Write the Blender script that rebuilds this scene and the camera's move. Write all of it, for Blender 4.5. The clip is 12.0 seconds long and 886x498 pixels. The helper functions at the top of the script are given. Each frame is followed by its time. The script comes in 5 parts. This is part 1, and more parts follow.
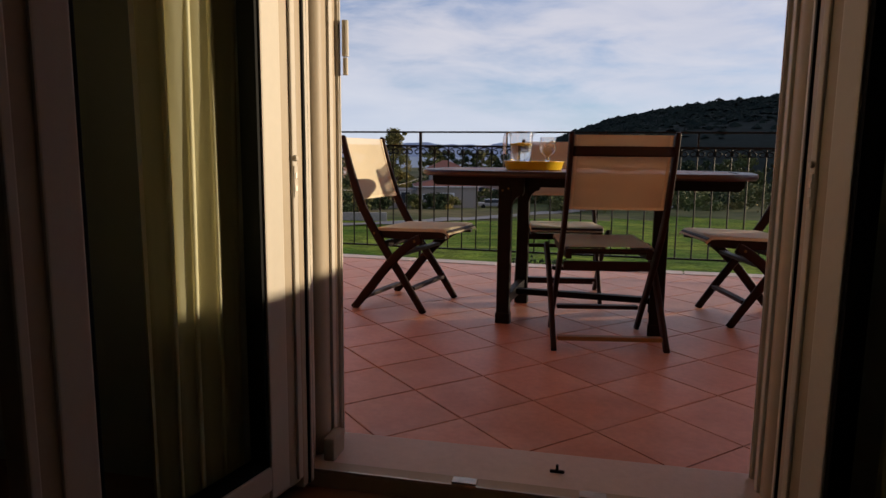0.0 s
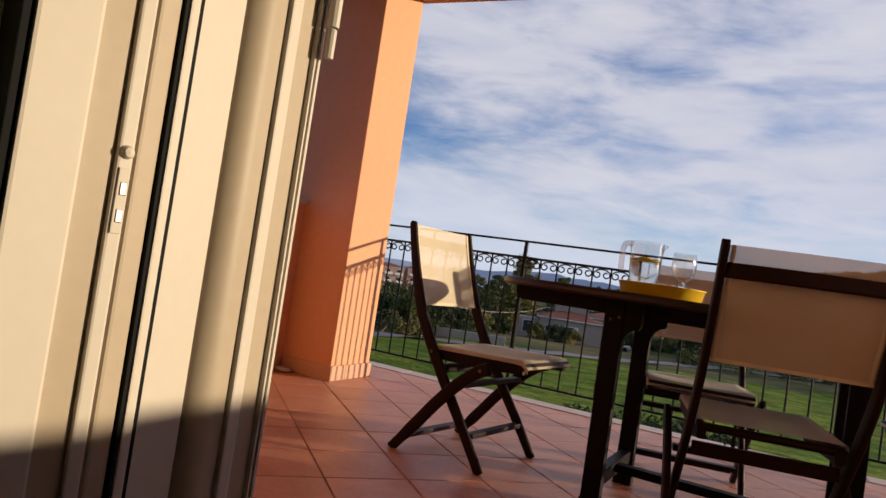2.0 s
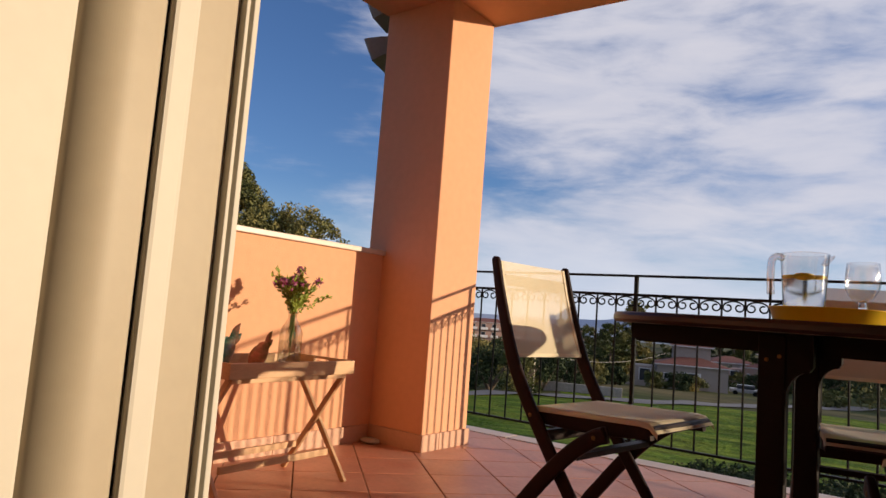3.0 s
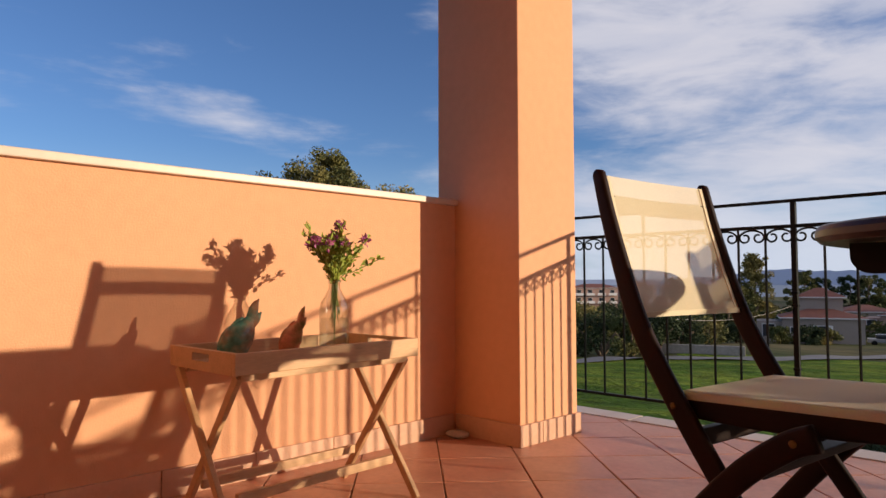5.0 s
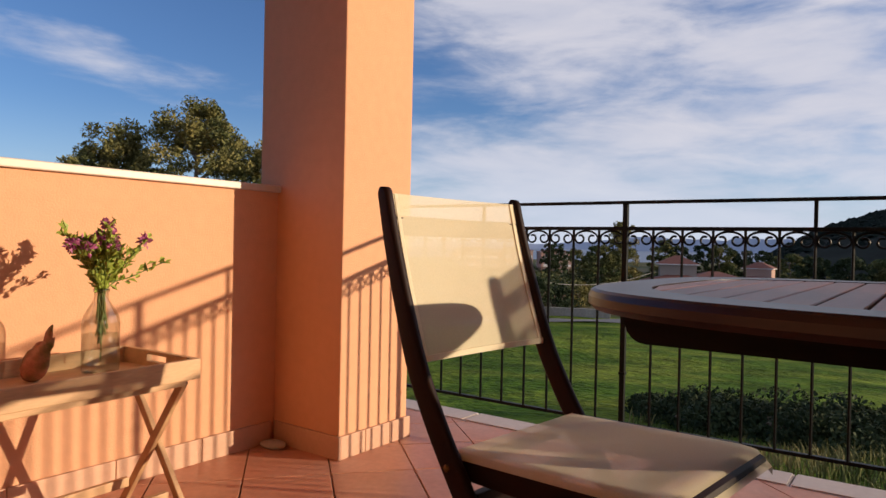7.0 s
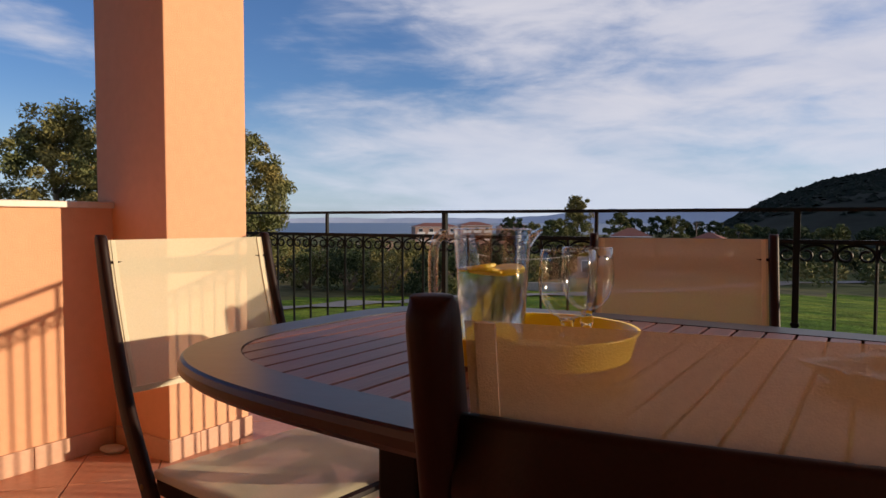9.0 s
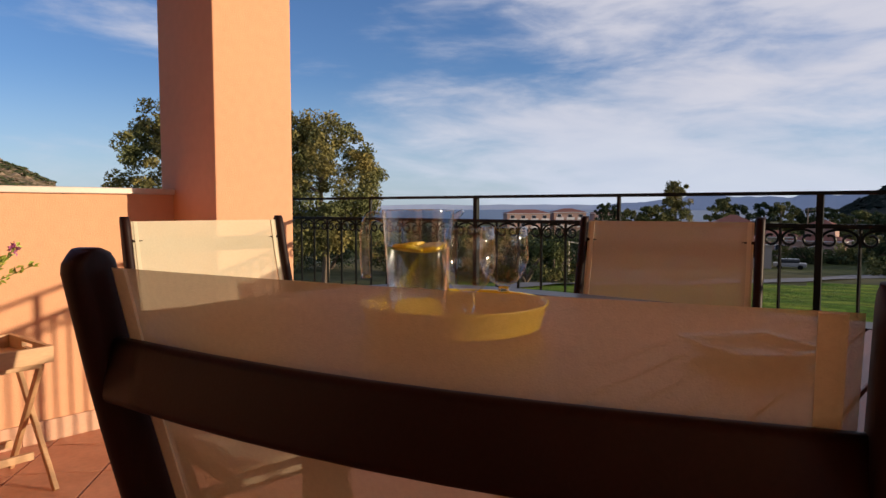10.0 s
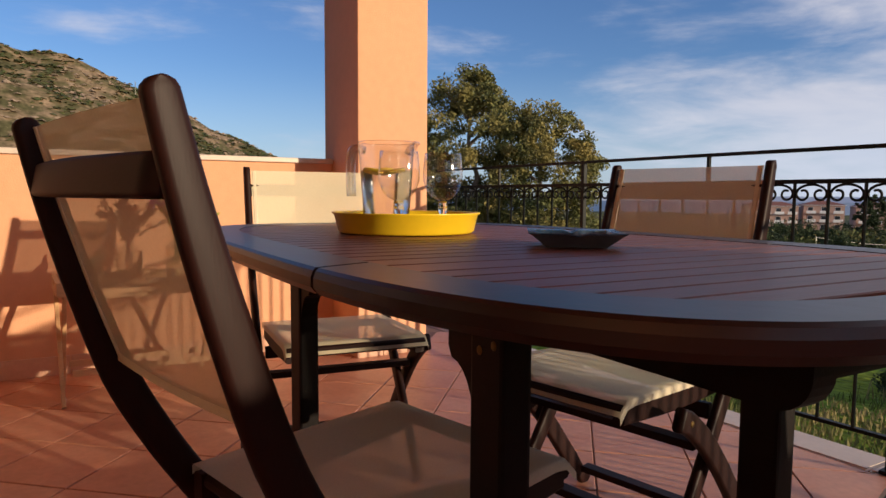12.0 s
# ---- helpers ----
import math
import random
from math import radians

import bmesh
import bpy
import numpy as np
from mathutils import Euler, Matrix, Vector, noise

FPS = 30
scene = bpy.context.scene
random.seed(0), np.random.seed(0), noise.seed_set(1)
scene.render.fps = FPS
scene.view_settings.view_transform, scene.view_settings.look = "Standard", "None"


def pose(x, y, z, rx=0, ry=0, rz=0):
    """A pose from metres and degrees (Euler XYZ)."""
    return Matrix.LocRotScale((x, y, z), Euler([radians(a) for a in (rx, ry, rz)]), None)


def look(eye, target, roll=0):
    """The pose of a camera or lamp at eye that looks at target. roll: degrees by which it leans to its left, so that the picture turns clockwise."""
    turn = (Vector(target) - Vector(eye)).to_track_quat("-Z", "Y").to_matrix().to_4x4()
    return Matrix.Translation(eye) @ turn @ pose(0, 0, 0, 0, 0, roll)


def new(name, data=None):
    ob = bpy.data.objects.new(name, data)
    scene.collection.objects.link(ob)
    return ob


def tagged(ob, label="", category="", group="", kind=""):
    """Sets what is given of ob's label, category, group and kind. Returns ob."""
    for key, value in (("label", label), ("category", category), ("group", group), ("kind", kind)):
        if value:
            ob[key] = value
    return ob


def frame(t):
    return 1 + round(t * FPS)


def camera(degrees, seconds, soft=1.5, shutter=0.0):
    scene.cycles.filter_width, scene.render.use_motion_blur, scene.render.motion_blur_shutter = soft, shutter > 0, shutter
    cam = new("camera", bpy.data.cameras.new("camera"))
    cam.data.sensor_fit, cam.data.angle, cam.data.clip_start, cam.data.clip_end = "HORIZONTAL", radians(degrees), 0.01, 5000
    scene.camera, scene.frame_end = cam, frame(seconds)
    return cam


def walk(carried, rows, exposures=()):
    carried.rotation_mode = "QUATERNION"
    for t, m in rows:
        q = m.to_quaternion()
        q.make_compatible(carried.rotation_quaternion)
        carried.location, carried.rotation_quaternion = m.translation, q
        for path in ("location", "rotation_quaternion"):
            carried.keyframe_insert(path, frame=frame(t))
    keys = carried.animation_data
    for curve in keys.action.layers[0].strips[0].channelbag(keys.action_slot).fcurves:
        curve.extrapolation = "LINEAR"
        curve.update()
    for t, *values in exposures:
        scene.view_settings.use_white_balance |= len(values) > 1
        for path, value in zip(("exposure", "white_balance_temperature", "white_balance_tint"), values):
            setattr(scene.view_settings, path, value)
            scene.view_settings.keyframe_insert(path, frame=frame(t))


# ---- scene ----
cam = camera(67.8, 12.0)
PATH = [
    (0, (2.37, -3.949, 0.816), (1.801, -2.053, 0.53), 0.6),
    (0.5, (2.339, -3.737, 0.778), (1.687, -1.864, 0.519), 3.8),
    (1, (2.331, -3.537, 0.762), (1.599, -1.685, 0.575), 6.1),
    (1.5, (2.315, -3.301, 0.742), (1.497, -1.478, 0.674), 8.0),
    (2, (2.261, -3.075, 0.731), (1.314, -1.315, 0.789), 8.5),
    (2.5, (2.191, -2.849, 0.711), (1.105, -1.175, 0.846), 6.6),
    (3, (2.088, -2.65, 0.701), (0.873, -1.073, 0.893), 4.3),
    (3.5, (1.981, -2.469, 0.699), (0.639, -1.003, 0.923), 2.3),
    (5.5, (1.631, -1.949, 0.644), (0.192, -0.562, 0.697), -0.7),
    (6, (1.608, -1.872, 0.662), (0.228, -0.425, 0.662), -0.1),
    (6.5, (1.625, -1.79, 0.718), (0.336, -0.262, 0.691), 0.7),
    (7, (1.715, -1.726, 0.798), (0.535, -0.111, 0.782), 1.2),
    (7.5, (1.841, -1.684, 0.851), (0.811, 0.031, 0.866), 0.9),
    (9.5, (2.39, -1.508, 0.947), (1.238, 0.122, 0.823), -0.3),
    (10, (2.517, -1.469, 0.932), (1.214, 0.042, 0.804), -0.0),
    (10.5, (2.654, -1.427, 0.905), (1.197, -0.062, 0.789), 0.5),
    (11, (2.789, -1.389, 0.882), (1.225, -0.148, 0.765), 1.2),
    (11.5, (2.919, -1.347, 0.842), (1.277, -0.213, 0.706), 1.2),
    (12, (3.048, -1.275, 0.816), (1.322, -0.277, 0.657), 0.4),
]
walk(cam, [(t, look(eye, target, roll)) for t, eye, target, roll in PATH])

# ---- world, sun, exposure ----
SUN_AZ = math.atan2(1.0, 0.575)      # from +y towards +x
SUN_EL = radians(7.9)
scene.view_settings.exposure = 0.46
world = bpy.data.worlds.new("sky")
scene.world = world
world.use_nodes = True
wn, wl = world.node_tree.nodes, world.node_tree.links
wn.clear()


def wnode(kind, **values):
    n = wn.new(kind)
    for key, value in values.items():
        n.inputs[key].default_value = value
    return n


def wmath(op, a, b=None):
    n = wn.new("ShaderNodeMath")
    n.operation = op
    for i, v in enumerate((a, b)):
        if v is None:
            continue
        if isinstance(v, (int, float)):
            n.inputs[i].default_value = v
        else:
            wl.new(v, n.inputs[i])
    return n.outputs[0]


sky = wn.new("ShaderNodeTexSky")
sky.sky_type = "NISHITA"
sky.sun_disc = False
sky.sun_elevation = radians(14)
sky.sun_rotation = SUN_AZ
sky.air_density, sky.dust_density, sky.ozone_density = 1.0, 0.3, 2.2
geo = wn.new("ShaderNodeTexCoord")
sep = wn.new("ShaderNodeSeparateXYZ")
wl.new(geo.outputs["Generated"], sep.inputs[0])
dx, dy, dz = sep.outputs
azim = wmath("ARCTAN2", dx, dy)
# ragged bands, drawn out along the horizon and sinking slightly towards the east
comb = wn.new("ShaderNodeCombineXYZ")
wl.new(wmath("MULTIPLY", azim, 1.75), comb.inputs[0])
wl.new(wmath("ADD", wmath("MULTIPLY", dz, 6.6), wmath("MULTIPLY", azim, 0.12)), comb.inputs[1])
n1 = wnode("ShaderNodeTexNoise", Scale=1.15, Detail=9.0, Roughness=0.56, Distortion=0.3)
n2 = wnode("ShaderNodeTexNoise", Scale=3.3, Detail=8.0, Roughness=0.56, Distortion=0.4)
wl.new(comb.outputs[0], n1.inputs["Vector"])
wl.new(comb.outputs[0], n2.inputs["Vector"])
# a broken sheet of cloud in the north, clear sky with a few wisps in the north west
lean = wn.new("ShaderNodeMapRange")
lean.interpolation_type = "SMOOTHSTEP"
for key, value in (("From Min", radians(-56)), ("From Max", radians(-24)), ("To Min", -0.105), ("To Max", 0.105)):
    lean.inputs[key].default_value = value
wl.new(azim, lean.inputs["Value"])
cover = wmath("ADD", wmath("ADD", wmath("MULTIPLY", n1.outputs[0], 0.70), wmath("MULTIPLY", n2.outputs[0], 0.30)), lean.outputs[0])
ramp = wn.new("ShaderNodeMapRange")
ramp.interpolation_type = "SMOOTHSTEP"
ramp.inputs["From Min"].default_value, ramp.inputs["From Max"].default_value = 0.425, 0.65
wl.new(cover, ramp.inputs["Value"])
cloud_col = wnode("ShaderNodeMixRGB", Color1=(0.52, 0.57, 0.74, 1), Color2=(0.96, 0.905, 0.93, 1))
wl.new(n2.outputs[0], cloud_col.inputs["Fac"])
cloud = wn.new("ShaderNodeVectorMath")
cloud.operation = "SCALE"
cloud.inputs["Scale"].default_value = 9.7
wl.new(cloud_col.outputs[0], cloud.inputs[0])
mixc = wn.new("ShaderNodeMixRGB")
wl.new(wmath("MULTIPLY", ramp.outputs[0], 0.88), mixc.inputs["Fac"])
tint = wnode("ShaderNodeMixRGB", Fac=1.0, Color2=(0.79, 1.01, 1.44, 1))
tint.blend_type = "MULTIPLY"
wl.new(sky.outputs[0], tint.inputs["Color1"])
wl.new(tint.outputs[0], mixc.inputs["Color1"])
wl.new(cloud.outputs[0], mixc.inputs["Color2"])
haze = wn.new("ShaderNodeMapRange")
haze.interpolation_type = "SMOOTHSTEP"
for key, value in (("From Min", 0.20), ("From Max", -0.02), ("To Min", 0.0), ("To Max", 0.52)):
    haze.inputs[key].default_value = value
wl.new(dz, haze.inputs["Value"])
mixh = wnode("ShaderNodeMixRGB", Color2=(6.3, 7.6, 9.7, 1))
wl.new(haze.outputs[0], mixh.inputs["Fac"])
wl.new(mixc.outputs[0], mixh.inputs["Color1"])
back = wnode("ShaderNodeBackground", Strength=0.066)
wl.new(mixh.outputs[0], back.inputs["Color"])
wout = wn.new("ShaderNodeOutputWorld")
wl.new(back.outputs[0], wout.inputs[0])

sun_data = bpy.data.lights.new("sun", "SUN")
sun_data.energy, sun_data.angle, sun_data.color = 3.7, radians(0.55), (1.0, 0.79, 0.54)
sun = new("sun", sun_data)
sun.matrix_world = look((30, 17.25, 4.8), (0, 0, 0))


# ---- materials ----
def material(name, base, rough=0.6, metal=0.0, vary=0.12, scale=6.0, grain=60.0, bump=0.0, bump_scale=80.0, bump_depth=0.004, stretch=(1, 1, 1), rnd=0.0,
             specular=0.5, second=None, second_scale=1.5, second_amount=0.5):
    """A surface with two scales of colour variation and fine relief, in metres of the object."""
    m = bpy.data.materials.new(name)
    m.use_nodes = True
    nodes, links = m.node_tree.nodes, m.node_tree.links
    bsdf = nodes["Principled BSDF"]
    bsdf.inputs["Roughness"].default_value, bsdf.inputs["Metallic"].default_value = rough, metal
    bsdf.inputs["Specular IOR Level"].default_value = specular
    tc = nodes.new("ShaderNodeTexCoord")
    mp = nodes.new("ShaderNodeMapping")
    mp.inputs["Scale"].default_value = stretch
    links.new(tc.outputs["Object"], mp.inputs["Vector"])
    vec = mp.outputs["Vector"]
    if rnd:
        info = nodes.new("ShaderNodeObjectInfo")
        add = nodes.new("ShaderNodeVectorMath")
        sc = nodes.new("ShaderNodeMath")
        sc.operation = "MULTIPLY"
        sc.inputs[1].default_value = 37.0
        links.new(info.outputs["Random"], sc.inputs[0])
        links.new(vec, add.inputs[0])
        links.new(sc.outputs[0], add.inputs[1])
        vec = add.outputs[0]
    big = nodes.new("ShaderNodeTexNoise")
    big.inputs["Scale"].default_value, big.inputs["Detail"].default_value = scale, 4
    fine = nodes.new("ShaderNodeTexNoise")
    fine.inputs["Scale"].default_value, fine.inputs["Detail"].default_value = grain, 3
    links.new(vec, big.inputs["Vector"]), links.new(vec, fine.inputs["Vector"])
    mixn = nodes.new("ShaderNodeMath")
    mixn.operation = "ADD"
    links.new(big.outputs["Fac"], mixn.inputs[0]), links.new(fine.outputs["Fac"], mixn.inputs[1])
    mr = nodes.new("ShaderNodeMapRange")
    mr.inputs["From Min"].default_value, mr.inputs["From Max"].default_value = 0.6, 1.4
    mr.inputs["To Min"].default_value, mr.inputs["To Max"].default_value = 1 - vary, 1 + vary
    links.new(mixn.outputs[0], mr.inputs["Value"])
    val = mr.outputs["Result"]
    if rnd:
        r2 = nodes.new("ShaderNodeMapRange")
        r2.inputs["To Min"].default_value, r2.inputs["To Max"].default_value = 1 - rnd, 1 + rnd
        links.new(info.outputs["Random"], r2.inputs["Value"])
        mu = nodes.new("ShaderNodeMath")
        mu.operation = "MULTIPLY"
        links.new(val, mu.inputs[0]), links.new(r2.outputs["Result"], mu.inputs[1])
        val = mu.outputs[0]
    colour = None
    if second:
        sn = nodes.new("ShaderNodeTexNoise")
        sn.inputs["Scale"].default_value, sn.inputs["Detail"].default_value = second_scale, 6
        links.new(vec, sn.inputs["Vector"])
        sr = nodes.new("ShaderNodeMapRange")
        sr.inputs["From Min"].default_value, sr.inputs["From Max"].default_value = 0.42, 0.62
        sr.inputs["To Max"].default_value = second_amount
        links.new(sn.outputs["Fac"], sr.inputs["Value"])
        mc = nodes.new("ShaderNodeMixRGB")
        mc.inputs["Color1"].default_value, mc.inputs["Color2"].default_value = (*base, 1), (*second, 1)
        links.new(sr.outputs["Result"], mc.inputs["Fac"])
        colour = mc.outputs[0]
    vm = nodes.new("ShaderNodeVectorMath")
    vm.operation = "SCALE"
    vm.inputs[0].default_value = base
    if colour:
        links.new(colour, vm.inputs[0])
    links.new(val, vm.inputs["Scale"])
    links.new(vm.outputs[0], bsdf.inputs["Base Color"])
    if bump:
        bn = nodes.new("ShaderNodeTexNoise")
        bn.inputs["Scale"].default_value, bn.inputs["Detail"].default_value = bump_scale, 5
        links.new(vec, bn.inputs["Vector"])
        b = nodes.new("ShaderNodeBump")
        b.inputs["Strength"].default_value, b.inputs["Distance"].default_value = bump, bump_depth
        links.new(bn.outputs["Fac"], b.inputs["Height"])
        links.new(b.outputs[0], bsdf.inputs["Normal"])
    return m


def glass_material(name, colour=(1, 1, 1), rough=0.0, ior=1.45):
    m = bpy.data.materials.new(name)
    m.use_nodes = True
    b = m.node_tree.nodes["Principled BSDF"]
    b.inputs["Base Color"].default_value = (*colour, 1)
    b.inputs["Roughness"].default_value, b.inputs["IOR"].default_value = rough, ior
    b.inputs["Transmission Weight"].default_value = 1.0
    return m


def thin_glass(name, colour, least=0.05, most=0.45, rough=0.015):
    """Thin clear wall: it lets the view through and shines at its faces, more at the edges."""
    m = bpy.data.materials.new(name)
    m.use_nodes = True
    nodes, links = m.node_tree.nodes, m.node_tree.links
    nodes.remove(nodes["Principled BSDF"])
    lw = nodes.new("ShaderNodeLayerWeight")
    lw.inputs["Blend"].default_value = 0.5
    pw, mr = nodes.new("ShaderNodeMath"), nodes.new("ShaderNodeMapRange")
    pw.operation = "POWER"
    pw.inputs[1].default_value = 3.0
    mr.inputs["To Min"].default_value, mr.inputs["To Max"].default_value = least, most
    links.new(lw.outputs["Facing"], pw.inputs[0]), links.new(pw.outputs[0], mr.inputs["Value"])
    tp, gl, mx = nodes.new("ShaderNodeBsdfTransparent"), nodes.new("ShaderNodeBsdfGlossy"), nodes.new("ShaderNodeMixShader")
    tp.inputs["Color"].default_value = (*colour, 1)
    gl.inputs["Roughness"].default_value = rough
    links.new(mr.outputs[0], mx.inputs[0]), links.new(tp.outputs[0], mx.inputs[1]), links.new(gl.outputs[0], mx.inputs[2])
    links.new(mx.outputs[0], nodes["Material Output"].inputs["Surface"])
    return m


def cloth_material(name, base, clear, translucent, weave=900.0):
    """Woven mesh fabric: part open, part shining through."""
    m = material(name, base, 0.75, vary=0.08, scale=5, grain=300, bump=0.25, bump_scale=weave)
    nodes, links = m.node_tree.nodes, m.node_tree.links
    bsdf, out = nodes["Principled BSDF"], nodes["Material Output"]
    tl = nodes.new("ShaderNodeBsdfTranslucent")
    tl.inputs["Color"].default_value = (*base, 1)
    tp = nodes.new("ShaderNodeBsdfTransparent")
    m1, m2 = nodes.new("ShaderNodeMixShader"), nodes.new("ShaderNodeMixShader")
    m1.inputs[0].default_value, m2.inputs[0].default_value = translucent, clear
    links.new(bsdf.outputs[0], m1.inputs[1]), links.new(tl.outputs[0], m1.inputs[2])
    links.new(m1.outputs[0], m2.inputs[1]), links.new(tp.outputs[0], m2.inputs[2])
    links.new(m2.outputs[0], out.inputs["Surface"])
    return m


STUCCO = material("orange_render", (0.74, 0.395, 0.235), 0.9, vary=0.05, scale=1.2, grain=25, bump=0.35, bump_scale=160, specular=0.2,
                  second=(0.70, 0.365, 0.215), second_scale=0.8, second_amount=0.6)
SOCLE = material("skirting_tile", (0.62, 0.36, 0.24), 0.5, vary=0.08, scale=8, grain=60, bump=0.1, rnd=0.06)
CAP = material("marble_cap", (0.66, 0.56, 0.48), 0.4, vary=0.08, scale=6, grain=40, bump=0.1, second=(0.55, 0.5, 0.46), second_scale=5, second_amount=0.4)
CURB = material("marble_kerb", (0.62, 0.52, 0.46), 0.55, vary=0.08, scale=5, grain=50, bump=0.15, rnd=0.05)
TILE = material("terracotta_tile", (0.545, 0.246, 0.155), 0.42, vary=0.13, scale=7, grain=45, bump=0.12, bump_scale=60, rnd=0.09,
                second=(0.61, 0.315, 0.215), second_scale=4, second_amount=0.6)
GROUT = material("grout", (0.27, 0.145, 0.10), 0.9, vary=0.15, scale=9, grain=90)
WOOD = material("dark_stained_wood", (0.0165, 0.0043, 0.0031), 0.5, vary=0.2, scale=5, grain=70, stretch=(1, 7, 7), bump=0.05, bump_scale=60, rnd=0.15, specular=0.2)
WOODZ = material("dark_stained_wood_upright", (0.0165, 0.0043, 0.0031), 0.5, vary=0.2, scale=5, grain=70, stretch=(7, 7, 1), bump=0.05, bump_scale=60, rnd=0.15, specular=0.2)
OCHRE = material("ochre_wood", (0.21, 0.105, 0.028), 0.5, vary=0.25, scale=6, grain=70, stretch=(7, 1, 7), bump=0.08)
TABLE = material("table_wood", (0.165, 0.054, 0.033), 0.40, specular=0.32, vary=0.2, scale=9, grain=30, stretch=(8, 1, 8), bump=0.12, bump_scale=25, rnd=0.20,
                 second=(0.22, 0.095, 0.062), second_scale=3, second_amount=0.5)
# dark wood, its base lowered further for the rim's shaded side
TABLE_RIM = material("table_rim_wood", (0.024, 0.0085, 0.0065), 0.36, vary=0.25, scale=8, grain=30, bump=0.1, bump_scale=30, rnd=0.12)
# dark wood with the shade beneath the top put into its colour
TABLE_SHADED = material("table_shaded_wood", (0.0062, 0.0034, 0.0032), 0.5, vary=0.3, scale=8, grain=30, stretch=(1, 6, 6), bump=0.1, specular=0.16)
PALE = material("pale_beech", (0.60, 0.36, 0.19), 0.5, vary=0.14, scale=6, grain=40, stretch=(6, 1, 6), bump=0.08, rnd=0.08)
FABRIC = cloth_material("beige_mesh_fabric", (0.75, 0.660, 0.480), 0.23, 0.01)
HEM = cloth_material("fabric_hem", (0.77, 0.68, 0.50), 0.04, 0.03)
CURTAIN = cloth_material("curtain_cloth", (0.80, 0.74, 0.52), 0.02, 0.30, 500)
IRON = material("black_iron", (0.006, 0.009, 0.010), 0.45, specular=0.16, metal=0.0, vary=0.3, scale=20, grain=120, bump=0.2, bump_scale=120)
FRAME = material("cream_aluminium", (0.43, 0.36, 0.265), 0.5, specular=0.3, vary=0.04, scale=4, grain=60, bump=0.03)
FRAME2 = material("white_aluminium", (0.60, 0.555, 0.475), 0.52, specular=0.3, vary=0.03, scale=4, grain=60)
GASKET = material("black_rubber", (0.004, 0.005, 0.005), 0.7, vary=0.2, specular=0.15)
STEEL = material("zinc_steel", (0.45, 0.42, 0.38), 0.35, metal=1.0, vary=0.15, scale=30)
BRASS = material("brass_screw", (0.17, 0.115, 0.045), 0.5, metal=1.0, vary=0.2, scale=60)
PANE = thin_glass("window_glass", (0.93, 0.965, 0.945), -0.03, 0.35)
GLASS = thin_glass("clear_glass", (0.90, 0.92, 0.89), 0.15, 0.95)
SOLID = glass_material("solid_glass", (0.985, 0.985, 0.985), 0.0, 1.30)
ACRYL = thin_glass("clear_acrylic", (0.975, 0.975, 0.97), 0.13, 0.95, 0.05)
WATER = glass_material("water", (0.93, 0.95, 0.96), 0.16, 1.12)
GOBLET = thin_glass("goblet_glass", (0.985, 0.985, 0.98), 0.085, 0.9, 0.06)
GRIP = thin_glass("thick_acrylic", (0.92, 0.93, 0.94), 0.22, 0.9, 0.10)
CLEARWATER = thin_glass("vase_water", (0.90, 0.915, 0.90), 0.06, 0.6, 0.02)
LEMON = material("lemon_peel", (0.80, 0.55, 0.03), 0.45, vary=0.15, scale=60, grain=200)
YELLOW = material("yellow_enamel", (0.82, 0.56, 0.02), 0.3, vary=0.05, scale=8, grain=60)
CERAMIC = material("blue_glazed_ceramic", (0.022, 0.060, 0.125), 0.22, vary=0.3, scale=30, grain=90, second=(0.26, 0.34, 0.40), second_scale=60, second_amount=0.4)
CERAMIC_PALE = material("pale_glazed_ceramic", (0.095, 0.125, 0.15), 0.25, vary=0.12, scale=30, grain=90)
FISH_BLUE = material("teal_glaze", (0.10, 0.27, 0.21), 0.15, vary=0.5, scale=25, second=(0.45, 0.17, 0.09), second_scale=13, second_amount=0.9)
FISH_RED = material("red_glaze", (0.60, 0.22, 0.14), 0.15, vary=0.3, scale=40, second=(0.04, 0.11, 0.03), second_scale=14, second_amount=0.9)
STEM = material("green_stem", (0.12, 0.17, 0.03), 0.6, vary=0.2, scale=30)
LEAFM = material("bouquet_leaf", (0.29, 0.35, 0.05), 0.5, vary=0.3, scale=30)
PETAL = material("purple_petal", (0.42, 0.11, 0.27), 0.6, vary=0.3, scale=60)
PEBBLE = material("grey_pebble", (0.42, 0.36, 0.31), 0.7, vary=0.15, scale=20, bump=0.2)
LAMPGREY = material("grey_lamp_housing", (0.24, 0.22, 0.19), 0.45, vary=0.1)
DARKWALL = material("room_paint", (0.55, 0.55, 0.52), 0.8, vary=0.06, scale=2)
ROOMFLOOR = material("room_floor_tile", (0.30, 0.22, 0.17), 0.5, vary=0.15, scale=4)
BEDWOOD = material("room_dark", (0.05, 0.035, 0.025), 0.6)
GRASS = material("lawn", (0.066, 0.125, 0.012), 0.95, vary=0.85, scale=0.9, grain=7.0, bump=1.0, bump_scale=3.5, bump_depth=0.35, specular=0.08, stretch=(0.7, 1.0, 1.0),
                 second=(0.17, 0.215, 0.026), second_scale=0.3, second_amount=0.9)
SCRUBLAND = material("scrubland", (0.055, 0.070, 0.022), 0.95, vary=0.5, scale=0.10, grain=0.7, specular=0.1, stretch=(0.5, 1.0, 1.0),
                     second=(0.150, 0.120, 0.060), second_scale=0.05, second_amount=0.8)
BLADE = material("grass_blade", (0.075, 0.10, 0.022), 0.8, vary=0.35, scale=1.5, grain=8, specular=0.2, second=(0.34, 0.27, 0.12), second_scale=0.5, second_amount=0.9)
ROADM = material("asphalt_road", (0.17, 0.165, 0.17), 0.9, vary=0.12, scale=0.5, grain=4)
